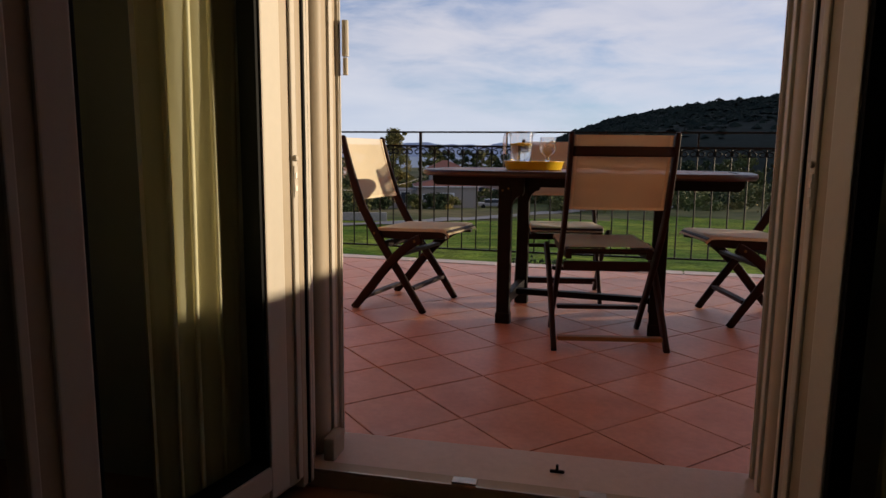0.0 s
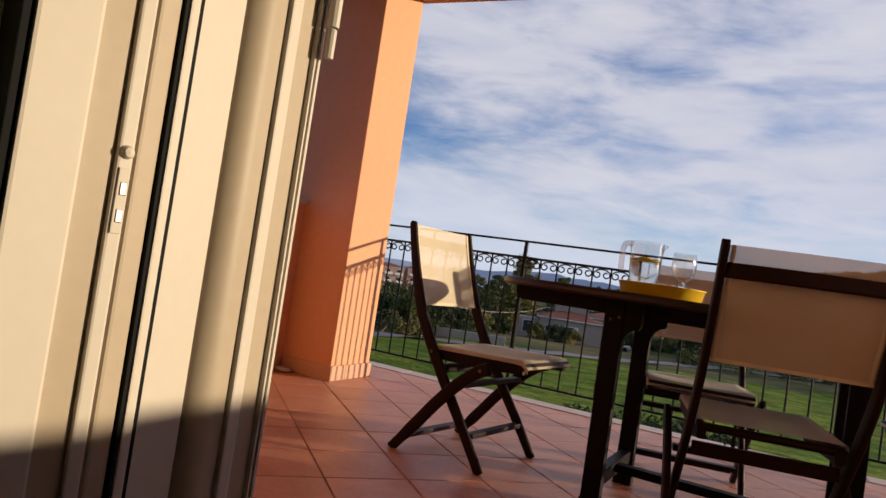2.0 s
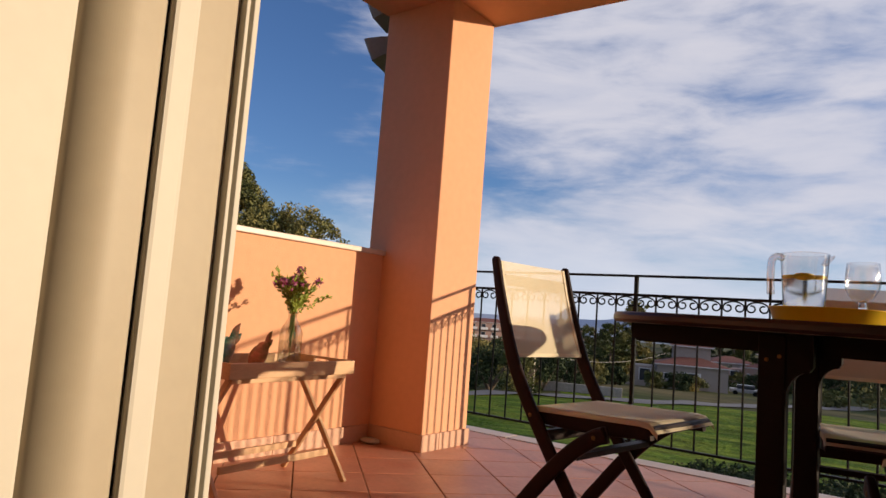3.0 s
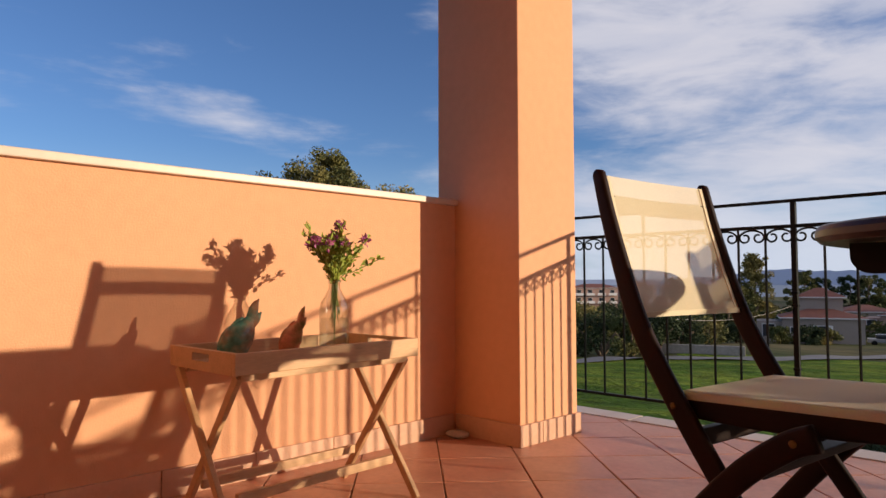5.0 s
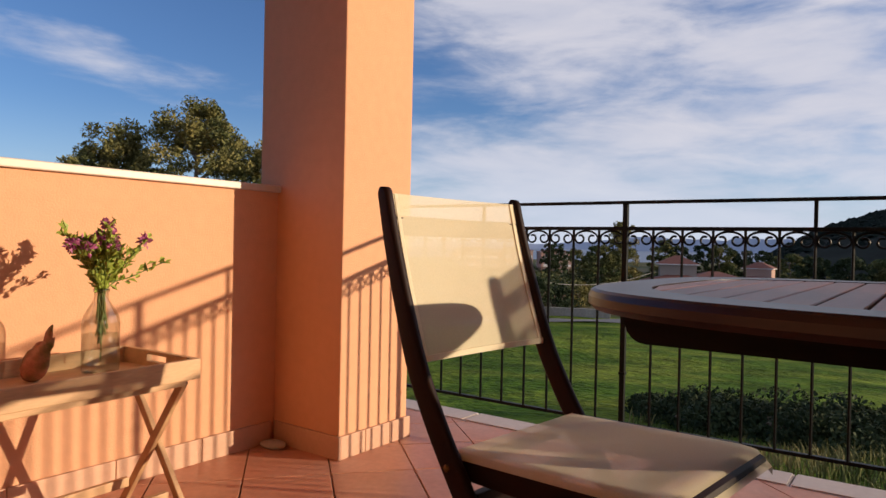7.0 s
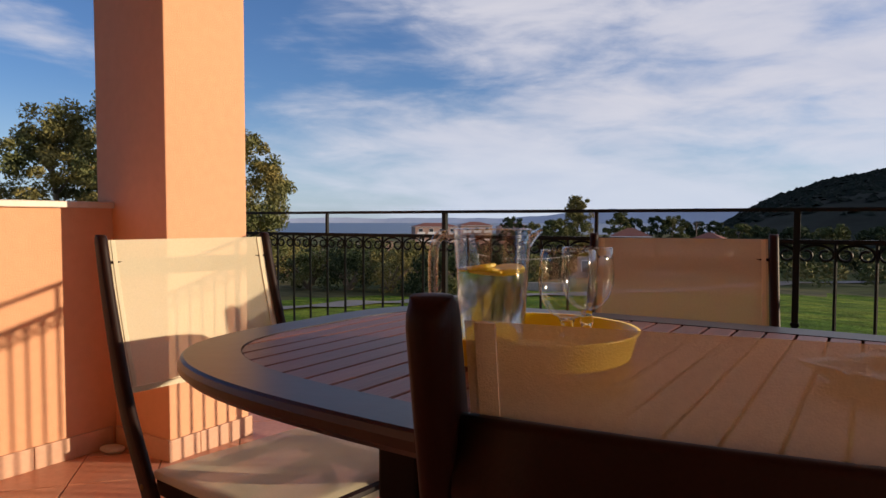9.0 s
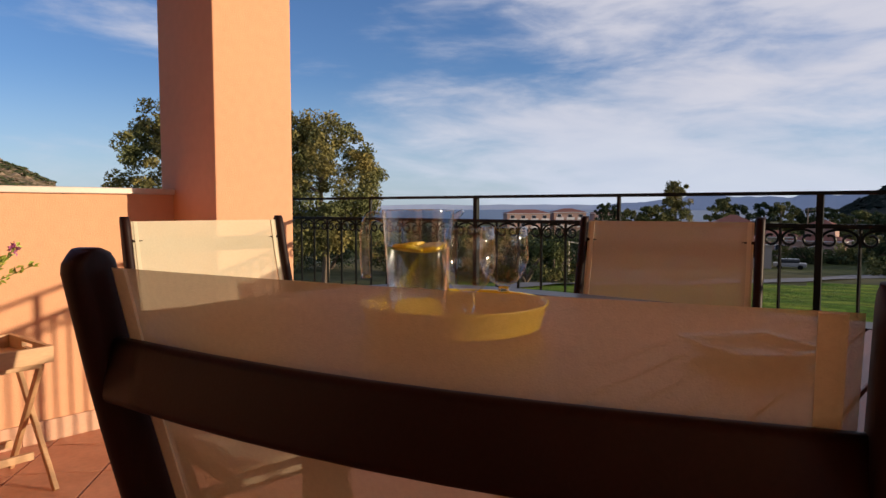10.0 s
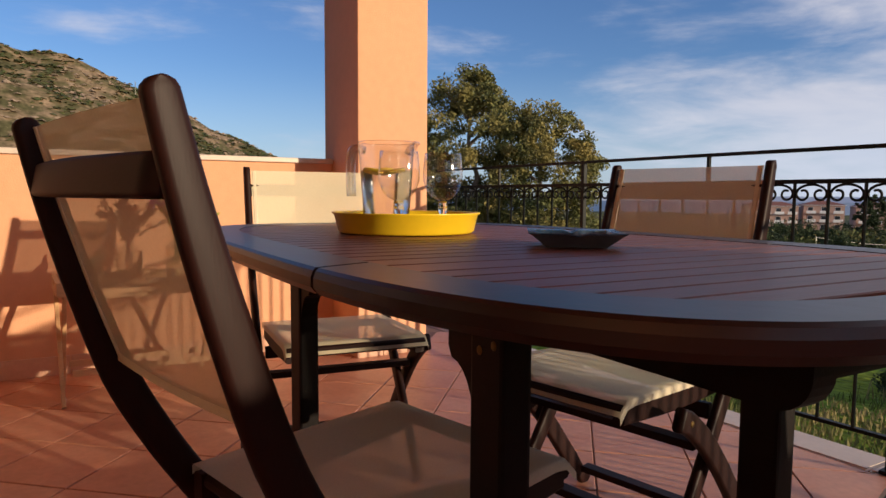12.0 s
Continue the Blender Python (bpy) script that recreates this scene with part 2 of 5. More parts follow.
SEA = material("sea_water", (0.085, 0.14, 0.23), 0.45, vary=0.12, scale=0.004, grain=0.03)
LEAF = material("olive_leaf", (0.075, 0.095, 0.03), 0.7, vary=0.4, scale=0.4, grain=2.5, specular=0.2, second=(0.13, 0.115, 0.035), second_scale=0.35, second_amount=0.8)
EUCA = material("eucalyptus_leaf", (0.115, 0.125, 0.045), 0.7, vary=0.4, scale=0.3, grain=2.5, specular=0.2, second=(0.27, 0.205, 0.06), second_scale=0.22, second_amount=0.85)
DARKLEAF = material("dark_shrub_leaf", (0.036, 0.052, 0.022), 0.75, vary=0.4, scale=0.5, grain=3, specular=0.15)
BARK = material("bark", (0.19, 0.14, 0.10), 0.9, vary=0.3, scale=3, grain=14, bump=0.3, bump_scale=20)
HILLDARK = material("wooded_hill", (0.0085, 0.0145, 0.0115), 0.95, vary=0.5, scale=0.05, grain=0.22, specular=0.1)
HILLROCK = material("rocky_hill", (0.085, 0.078, 0.036), 0.95, vary=0.5, scale=0.15, grain=0.6, specular=0.1,
                    second=(0.27, 0.19, 0.12), second_scale=0.10, second_amount=0.95)
HILLSTONE = material("hill_stone", (0.30, 0.22, 0.15), 0.95, vary=0.3, scale=0.4, grain=2.0, specular=0.1)
RANGE = material("far_range", (0.40, 0.45, 0.56), 1.0, vary=0.06, scale=0.002, grain=0.01, specular=0.0)
HOUSEW = material("house_render", (0.31, 0.265, 0.235), 0.9, vary=0.06, scale=0.8, grain=6)
HOUSEP = material("pink_render", (0.42, 0.27, 0.22), 0.9, vary=0.06, scale=0.8, grain=6)
ROOF = material("roof_tile", (0.20, 0.070, 0.048), 0.8, vary=0.2, scale=1.5, grain=9, bump=0.3, bump_scale=9)
WINDARK = material("dark_window", (0.03, 0.035, 0.045), 0.2, vary=0.1)
SHUTTER = material("white_shutter", (0.72, 0.70, 0.70), 0.6, vary=0.05)
STONEW = material("field_stone", (0.30, 0.27, 0.25), 0.9, vary=0.3, scale=0.8, grain=5)
CARPAINT = material("pale_car_paint", (0.26, 0.26, 0.27), 0.3, vary=0.03)


# ---- building helpers ----
def finish(name, bm, mat, parent=None, label="", smooth=False):
    bmesh.ops.recalc_face_normals(bm, faces=bm.faces[:])
    me = bpy.data.meshes.new(name)
    bm.to_mesh(me)
    bm.free()
    me.materials.append(mat)
    if smooth:
        for p in me.polygons:
            p.use_smooth = True
    ob = new(name, me)
    if parent is not None:
        ob.parent = parent
    if label:
        ob["label"] = label
    return ob


def part(name, bm, mat, parent, label="", smooth=False):
    return finish(name, bm, mat, parent, label, smooth)


def thing(name, m, label, category, group="", kind=""):
    ob = new(name)
    ob.empty_display_size = 0.1
    ob.matrix_basis = m
    return tagged(ob, label, category, group, kind)


def box(x0, x1, y0, y1, z0, z1, bevel=0.0, bm=None, m=None):
    bm = bm or bmesh.new()
    made = bmesh.ops.create_cube(bm, size=1)["verts"]
    t = Matrix.Translation(((x0 + x1) / 2, (y0 + y1) / 2, (z0 + z1) / 2)) @ Matrix.Diagonal((x1 - x0, y1 - y0, z1 - z0, 1))
    bmesh.ops.transform(bm, matrix=(m @ t) if m else t, verts=made)
    if bevel:
        edges = list({e for v in made for e in v.link_edges})
        bmesh.ops.bevel(bm, geom=edges, offset=bevel, segments=2, affect="EDGES", profile=0.6)
    return bm


def bar(points, width, depth, bm=None, up=(0, 1, 0), bevel=0.0):
    """A strip of timber of width (in the plane across up) and depth (along up) that follows points."""
    bm = bm or bmesh.new()
    up = Vector(up).normalized()
    pts = [Vector(p) for p in points]
    rings = []
    for i, p in enumerate(pts):
        d = (pts[min(i + 1, len(pts) - 1)] - pts[max(i - 1, 0)]).normalized()
        side = d.cross(up).normalized()
        w = width[i] if isinstance(width, (list, tuple)) else width
        ring = []
        c = min(bevel, w * 0.45, depth * 0.45)
        for a, b in ((-1, -1), (1, -1), (1, 1), (-1, 1)):
            if c:
                for q in (0, 30, 60, 90):
                    s, u = a * (w / 2 - c + c * math.cos(radians(q))), b * (depth / 2 - c + c * math.sin(radians(q)))
                    ring.append(bm.verts.new(p + side * s + up * u))
            else:
                ring.append(bm.verts.new(p + side * (a * w / 2) + up * (b * depth / 2)))
        if c:
            c0 = p
            ring.sort(key=lambda v: math.atan2((v.co - c0).dot(up), (v.co - c0).dot(side)))
        rings.append(ring)
    n = len(rings[0])
    for r, s in zip(rings, rings[1:]):
        for k in range(n):
            bm.faces.new((r[k], r[(k + 1) % n], s[(k + 1) % n], s[k]))
    bm.faces.new(rings[0]), bm.faces.new(rings[-1][::-1])
    return bm


def tube(points, radius, sides=8, bm=None, close=True):
    bm = bm or bmesh.new()
    pts = [Vector(p) for p in points]
    rings, side = [], None
    for i, p in enumerate(pts):
        d = (pts[min(i + 1, len(pts) - 1)] - pts[max(i - 1, 0)]).normalized()
        if side is None:
            side = d.orthogonal().normalized()
        side = (side - d * side.dot(d)).normalized()
        other = d.cross(side)
        r = radius[i] if isinstance(radius, (list, tuple)) else radius
        rings.append([bm.verts.new(p + (side * math.cos(a) + other * math.sin(a)) * r) for a in (2 * math.pi * k / sides for k in range(sides))])
    for r, s in zip(rings, rings[1:]):
        for k in range(sides):
            bm.faces.new((r[k], r[(k + 1) % sides], s[(k + 1) % sides], s[k]))
    if close:
        bm.faces.new(rings[0][::-1]), bm.faces.new(rings[-1])
    return bm


def lathe(profile, sides=40, bm=None, closed=False):
    """Turns (radius, height) pairs round z."""
    bm = bm or bmesh.new()
    rings = []
    for r, z in profile:
        if r < 1e-5:
            rings.append([bm.verts.new((0, 0, z))])
        else:
            rings.append([bm.verts.new((r * math.cos(2 * math.pi * k / sides), r * math.sin(2 * math.pi * k / sides), z)) for k in range(sides)])
    pairs = list(zip(rings, rings[1:]))
    if closed:
        pairs.append((rings[-1], rings[0]))
    for r, s in pairs:
        for k in range(sides):
            a, b, c, d = r[k % len(r)], r[(k + 1) % len(r)], s[(k + 1) % len(s)], s[k % len(s)]
            f = [v for i, v in enumerate((a, b, c, d)) if v not in (a, b, c, d)[:i]]
            if len(f) > 2:
                bm.faces.new(f)
    return bm


def sheet(rows, thick=0.0):
    """A surface through rows of points; thick gives it a back."""
    bm = bmesh.new()
    grid = [[bm.verts.new(p) for p in row] for row in rows]
    for r, s in zip(grid, grid[1:]):
        for k in range(len(r) - 1):
            bm.faces.new((r[k], r[k + 1], s[k + 1], s[k]))
    if thick:
        bmesh.ops.recalc_face_normals(bm, faces=bm.faces[:])
        bmesh.ops.solidify(bm, geom=bm.faces[:], thickness=thick)
    return bm


def from_lists(name, verts, faces, mat, parent=None, smooth=False):
    me = bpy.data.meshes.new(name)
    me.from_pydata(verts, [], faces)
    me.materials.append(mat)
    if smooth:
        me.polygons.foreach_set("use_smooth", [True] * len(me.polygons))
    ob = new(name, me)
    if parent is not None:
        ob.parent = parent
    return ob


# ---- terrace structure ----
HOUSE_TURN = 4.5
HOUSE = pose(1.59, -2.30, 0, 0, 0, HOUSE_TURN)     # origin: outer corner of the door frame, x along the wall, y out of the house
WALL_X, CAP_Z, SOFFIT_Z = -0.362, 1.008, 2.38


def rail_y(x):
    """The railing's line: nearly straight by the column, then swinging out."""
    return 0.765 + 0.018 * (x - 0.1) + 0.016 * max(0.0, x - 0.7) ** 2


# bed of the tiles, with its slab
bm = bmesh.new()
xs = [-0.62 + 0.36 * i for i in range(21)]
low = [bm.verts.new((x, -2.9 + 0.11 * (x - 1.6), -0.008)) for x in xs]
high = [bm.verts.new((x, rail_y(x) + 0.01, -0.008)) for x in xs]
lowb = [bm.verts.new((x, -2.9 + 0.11 * (x - 1.6), -0.35)) for x in xs]
highb = [bm.verts.new((x, rail_y(x) + 0.01, -0.35)) for x in xs]
for i in range(20):
    bm.faces.new((low[i], low[i + 1], high[i + 1], high[i]))
    bm.faces.new((lowb[i], highb[i], highb[i + 1], lowb[i + 1]))
    bm.faces.new((high[i], high[i + 1], highb[i + 1], highb[i]))
    bm.faces.new((low[i], lowb[i], lowb[i + 1], low[i + 1]))
floor = tagged(finish("floor", bm, GROUT), "terracotta tiled terrace floor with dark grout joints", "floor", kind="structure")

# marble kerb in lengths
kerb = tagged(new("kerb"), "pale marble kerb along the terrace edge", "kerb", kind="structure")
x = -0.62
while x < 6.2:
    x1 = x + 0.66
    bm = bmesh.new()
    a, b = rail_y(x), rail_y(x1)
    pts = [(x + 0.002, a - 0.02), (x1 - 0.002, b - 0.02), (x1 - 0.002, b + 0.13), (x + 0.002, a + 0.13)]
    bot = [bm.verts.new((p[0], p[1], -0.05)) for p in pts]
    top = [bm.verts.new((p[0], p[1], 0.004)) for p in pts]
    bm.faces.new(top), bm.faces.new(bot[::-1])
    for i in range(4):
        bm.faces.new((bot[i], bot[(i + 1) % 4], top[(i + 1) % 4], top[i]))
    bmesh.ops.bevel(bm, geom=[e for e in bm.edges if e.verts[0].co.z > 0 and e.verts[1].co.z > 0], offset=0.006, segments=2, affect="EDGES")
    part("kerb_stone", bm, CURB, kerb)
    x = x1
bm = box(-0.62, 6.2, 0.70, 0.80, -3.0, -0.05)
tagged(finish("terrace_face", bm, STUCCO), "orange rendered face of the raised terrace", "wall", kind="structure")

# low wall on the west side
wall_w = tagged(finish("wall_west", box(WALL_X - 0.20, WALL_X, -2.62, 0.10, -0.3, CAP_Z - 0.022), STUCCO),
                "orange rendered parapet wall beside the terrace", "wall", kind="structure")
part("coping", box(WALL_X - 0.225, WALL_X + 0.022, -2.62, -0.002, CAP_Z - 0.022, CAP_Z + 0.004, 0.004), CAP, wall_w, "pale marble coping slab")
y = -2.5
while y < -0.02:
    y1 = min(y + 0.31, -0.012)
    part("skirting_tile", box(WALL_X, WALL_X + 0.012, y + 0.0015, y1 - 0.0015, 0.0, 0.085, 0.002), SOCLE, wall_w)
    y += 0.31
# column
column = tagged(finish("column", box(-0.470, 0.0, 0.0, 0.388, -0.3, SOFFIT_Z + 0.3, 0.006), STUCCO),
                "unseen square orange rendered column at the terrace corner", "column", kind="structure")
part("skirting_tile", box(WALL_X + 0.012, 0.012, -0.012, 0.0, 0.0, 0.085, 0.002), SOCLE, column)
part("skirting_tile", box(0.0, 0.012, 0.0, 0.13, 0.0, 0.085, 0.002), SOCLE, column)
part("skirting_tile", box(0.0, 0.012, 0.133, 0.27, 0.0, 0.085, 0.002), SOCLE, column)
part("skirting_tile", box(0.0, 0.012, 0.273, 0.40, 0.0, 0.085, 0.002), SOCLE, column)
# east side, out of view: wall and column repeated, added to shade the terrace
shade_wall_e = tagged(finish("shade_wall_east", box(4.70, 4.90, -2.05, 0.35, -0.3, 1.0), STUCCO), "unseen orange rendered parapet wall, added for its shade", "wall", kind="structure")
column_e = tagged(finish("column_east", box(4.60, 5.06, 0.35, 0.74, -0.3, SOFFIT_Z + 0.3, 0.006), STUCCO), "unseen square orange rendered column", "column", kind="structure")
# roof over the terrace
bm = bmesh.new()
for z in (SOFFIT_Z, SOFFIT_Z + 0.35):
    for p in ((-0.48, -2.7), (5.1, -1.95), (5.1, 0.74), (-0.48, 0.388)):
        bm.verts.new((*p, z))
bm.verts.ensure_lookup_table()
v = bm.verts
for f in ((3, 2, 1, 0), (4, 5, 6, 7), (0, 1, 5, 4), (1, 2, 6, 5), (2, 3, 7, 6), (3, 0, 4, 7)):
    bm.faces.new([v[i] for i in f])
roof = tagged(finish("ceiling", bm, STUCCO), "orange rendered underside of the terrace roof", "ceiling", kind="structure")

# the house: front wall with the door opening, and the dark room
OPEN0, OPEN1, DOOR_H, WALL_T = -0.075, 1.150, 2.2, 0.30


def house_box(name, b, mat, label, category):
    ob = tagged(finish(name, b, mat), label, category, kind="structure")
    ob.matrix_basis = HOUSE
    return ob


house_box("wall_south_left", box(-2.05, OPEN0, -WALL_T, -0.012, -0.3, 2.9), STUCCO, "orange rendered house wall beside the door", "wall")
house_box("wall_south_right", box(OPEN1, 4.1, -WALL_T, -0.012, -0.3, 2.9), STUCCO, "orange rendered house wall beside the door", "wall")
house_box("wall_south_top", box(OPEN0, OPEN1, -WALL_T, -0.012, DOOR_H, 2.9), STUCCO, "orange rendered wall above the door", "wall")
house_box("room_floor", box(-1.6, 3.0, -4.2, -0.16, -0.12, -0.035), ROOMFLOOR, "dark tiled floor of the room", "floor")
house_box("room_ceiling", box(-1.6, 3.0, -4.2, -WALL_T, 2.6, 2.7), DARKWALL, "plain painted ceiling of the room", "ceiling")
house_box("room_wall_west", box(-1.7, -1.6, -4.2, -WALL_T, -0.1, 2.7), DARKWALL, "plain painted wall of the room", "wall")
house_box("room_wall_east", box(3.0, 3.1, -4.2, -WALL_T, -0.1, 2.7), DARKWALL, "plain painted wall of the room", "wall")
house_box("room_wall_back", box(-1.7, 3.1, -4.3, -4.2, -0.1, 2.7), DARKWALL, "plain painted back wall of the room", "wall")
house_box("room_lining_left", box(-1.6, OPEN0, -WALL_T - 0.02, -WALL_T - 0.001, -0.1, 2.6), DARKWALL, "plain painted inner face of the front wall", "wall")
house_box("room_lining_right", box(OPEN1, 3.0, -WALL_T - 0.02, -WALL_T - 0.001, -0.1, 2.6), DARKWALL, "plain painted inner face of the front wall", "wall")
sill = house_box("threshold", box(OPEN0, OPEN1, -0.20, 0.02, -0.04, 0.012, 0.004), CURB, "pale marble threshold slab of the terrace door", "threshold")

# door frame: shutter tracks outside, casement frame inside
door_frame = tagged(new("door_1"), "cream aluminium double door frame with shutter tracks", "door frame", kind="structure")
door_frame.matrix_basis = HOUSE


def jamb(flip):
    """One side of the frame. Its face is at x = 0, the house wall lies towards -x."""
    def b(x0, x1, y0, y1, name, mat, bev=0.002):
        if flip:
            x0, x1 = 1.075 - x1, 1.075 - x0
        part(name, box(x0, x1, y0, y1, 0.012, DOOR_H, bev), mat, door_frame)
    b(-0.075, -0.060, -0.262, -0.004, "jamb", FRAME2, 0.001)
    b(-0.060, -0.004, -0.006, 0.000, "track_lip", FRAME2, 0.001)
    b(-0.060, -0.006, -0.013, -0.009, "track_lip", FRAME2, 0.001)
    b(-0.060, -0.014, -0.056, -0.013, "track_bed", FRAME, 0.001)
    b(-0.060, -0.010, -0.0605, -0.057, "track_slot", GASKET, 0.0005)
    b(-0.060, -0.002, -0.085, -0.061, "track_lip", FRAME2, 0.004)
    # half-round stop between the shutter track and the casement frame
    prof = [(-0.060, -0.087), (-0.010, -0.087), (-0.010, -0.108)]
    prof += [(-0.045 + 0.035 * math.cos(radians(q)), -0.108 - 0.036 * math.sin(radians(q))) for q in range(0, 91, 3)] + [(-0.060, -0.144)]
    bm_ = bmesh.new()
    lo_, hi_ = [[bm_.verts.new((1.075 - x_ if flip else x_, y_, z_)) for x_, y_ in prof] for z_ in (0.012, DOOR_H)]
    bm_.faces.new(lo_), bm_.faces.new(hi_)
    for i_ in range(len(prof)):
        bm_.faces.new((lo_[i_], lo_[(i_ + 1) % len(prof)], hi_[(i_ + 1) % len(prof)], hi_[i_]))
    part("casement_stop", bm_, FRAME, door_frame)
    b(-0.060, -0.030, -0.256, -0.145, "casement_frame", FRAME2, 0.003)
    b(-0.060, 0.0125, -0.264, -0.257, "gasket", GASKET, 0.001)
    b(-0.060, 0.016, -0.279, -0.265, "casement_lip", FRAME2, 0.003)
    b(-0.060, 0.014, -0.285, -0.280, "gasket", GASKET, 0.001)
    b(-0.060, 0.010, -0.314, -0.286, "rebate", FRAME, 0.004)

jamb(False)
jamb(True)
part("head", box(-0.075, 1.150, -0.262, 0.0, DOOR_H - 0.05, DOOR_H, 0.003), FRAME, door_frame)
part("bottom_rail", box(-0.012, 1.087, -0.262, -0.20, -0.035, 0.03, 0.004), FRAME, door_frame)
part("bottom_gasket", box(0.0, 1.075, -0.200, -0.192, 0.008, 0.024, 0.001), GASKET, door_frame)
part("track_rail", box(0.0, 1.075, -0.262, -0.256, 0.03, 0.038, 0.001), STEEL, door_frame)
part("shutter_stop", box(0.0, 0.030, -0.17, -0.09, 0.012, 0.075, 0.006), FRAME, door_frame)
part("strike_plate", box(0.36, 0.42, -0.256, -0.226, 0.03, 0.042, 0.002), STEEL, door_frame)
part("strike_plate", box(0.66, 0.72, -0.256, -0.226, 0.03, 0.042, 0.002), STEEL, door_frame)
bolt = box(0.585, 0.622, -0.095, -0.085, 0.012, 0.018, 0.002)
box(0.600, 0.607, -0.095, -0.088, 0.018, 0.034, 0.002, bolt)
part("floor_bolt", bolt, GASKET, door_frame)
for z in (1.02, 1.72):
    hinge = tube([(0.010, -0.002, z), (0.010, -0.002, z + 0.045)], 0.007, 10)
    tube([(0.010, -0.002, z + 0.048), (0.010, -0.002, z + 0.14)], 0.009, 10, hinge)
    part("shutter_hinge", hinge, FRAME2, door_frame)

def door_leaf(m, label, side):
    """A glazed leaf: hinge at its origin, running along +x; side is the face that carries the latch (+1 or -1 along y)."""
    leaf = thing("door_leaf", m, label, "door")
    W, H0, H1, S, D = 0.645, 0.035, 2.14, 0.114, 0.021

    def slab_(x0, x1, y0, y1, z0, z1, bev, bm=None):
        return box(x0, x1, min(y0 * side, y1 * side), max(y0 * side, y1 * side), z0, z1, bev, bm)

    for k, (x0, x1) in enumerate(((0.0, S), (W - S, W))):
        st = part("stile", slab_(x0, x1, -0.0275, D, H0, H1, 0.004), FRAME, leaf)
        f0, f1 = (x0 + 0.052, x1) if k == 0 else (x0, x1 - 0.052)
        part("stile_face", slab_(f0, f1, D - 0.002, 0.0275, H0 + 0.01, H1 - 0.01, 0.004), FRAME2, st)
        e0, e1 = (x0, x0 + 0.017) if k == 0 else (x1 - 0.017, x1)
        part("edge_strip", slab_(e0, e1, D - 0.002, 0.0275, H0 + 0.01, H1 - 0.01, 0.003), FRAME2, st)
    rail = part("bottom_rail", slab_(S, W - S, -0.0275, D, H0, H0 + 0.085, 0.004), FRAME, leaf)
    part("rail_face", slab_(S, W - S, D - 0.002, 0.0275, H0 + 0.03, H0 + 0.085, 0.004), FRAME2, rail)
    part("top_rail", slab_(S, W - S, -0.0275, 0.0275, H1 - 0.085, H1, 0.006), FRAME2, leaf)
    g = slab_(S, S + 0.010, -0.024, 0.022, H0 + 0.085, H1 - 0.085, 0.001)
    slab_(W - S - 0.010, W - S, -0.024, 0.022, H0 + 0.085, H1 - 0.085, 0.001, g)
    slab_(S, W - S, -0.024, 0.022, H0 + 0.085, H0 + 0.095, 0.001, g)
    part("gasket", g, GASKET, leaf)
    p = part("pane", slab_(S + 0.002, W - S - 0.002, -0.003, 0.003, H0 + 0.087, H1 - 0.087, 0.0), PANE, leaf)
    p.visible_shadow = False
    plate = part("latch_plate", slab_(0.002, 0.014, 0.0265, 0.0295, 0.716, 0.786, 0.001), FRAME2, leaf)
    for z in (0.728, 0.757):
        part("latch", slab_(0.004, 0.011, 0.0290, 0.0305, z, z + 0.014, 0.001), STEEL, plate)
    kb = lathe([(0, 0.007), (0.005, 0.006), (0.0075, 0.002), (0.0075, -0.002)], 14)
    bmesh.ops.transform(kb, matrix=pose(0.008, 0.0275 * side, 0.803, -90 * side, 0, 0), verts=kb.verts[:])
    part("roller_knob", kb, FRAME2, leaf)
    return leaf


door_leaf(HOUSE @ pose(-0.0139, -0.3139, 0, 0, 0, 257.4), "cream framed glass door leaf, standing open into the room", 1)
door_leaf(HOUSE @ pose(1.087, -0.3139, 0, 0, 0, -72), "cream framed glass door leaf, standing open into the room", -1)


def curtain(m, width, folds, label, seed):
    rng = random.Random(seed)
    rows = []
    phase = [rng.uniform(-0.7, 0.7) for _ in range(folds + 1)]
    for k in range(30):
        z = 0.0 + 2.35 * k / 29
        row = []
        for i in range(folds * 12 + 1):
            u = i / (folds * 12)
            a = u * folds * 2 * math.pi
            j = phase[int(u * folds)]
            depth = 0.017 + 0.006 * math.sin(2.1 * z + j * 3) + 0.006 * j
            row.append((u * width + 0.012 * math.sin(a * 2 + z), depth * math.sin(a + j * 0.5 + 0.25 * math.sin(z * 1.7)), z))
        rows.append(row)
    ob = finish("curtain", sheet(rows), CURTAIN, smooth=True)
    ob.matrix_basis = m
    return tagged(ob, label, "curtain")


curtain(HOUSE @ pose(-0.098, -0.400, 0.02, 0, 0, 256), 0.24, 4, "cream curtain gathered in folds beside the open door", 3)
curtain(HOUSE @ pose(1.195, -0.40, 0.02, 0, 0, -70), 0.36, 6, "cream curtain gathered in folds beside the open door", 5)


# ---- railing ----
def bar_along(z, half_w, half_h, x0, x1, name, parent):
    n = int((x1 - x0) / 0.16)
    pts = [(x0 + (x1 - x0) * i / n, rail_y(x0 + (x1 - x0) * i / n), z) for i in range(n + 1)]
    return part(name, bar(pts, 2 * half_w, 2 * half_h, up=(0, 0, 1)), IRON, parent)


railing = thing("railing", pose(0, 0, 0), "black wrought iron railing with scrolls along the terrace edge", "railing", kind="structure")
X0, X1, PITCH = -0.54, 5.9, 0.1083
bar_along(0.974, 0.010, 0.006, X0, X1, "handrail", railing)
bar_along(0.872, 0.009, 0.007, X0, X1, "upper_rail", railing)
bar_along(0.108, 0.009, 0.006, X0, X1, "lower_rail", railing)


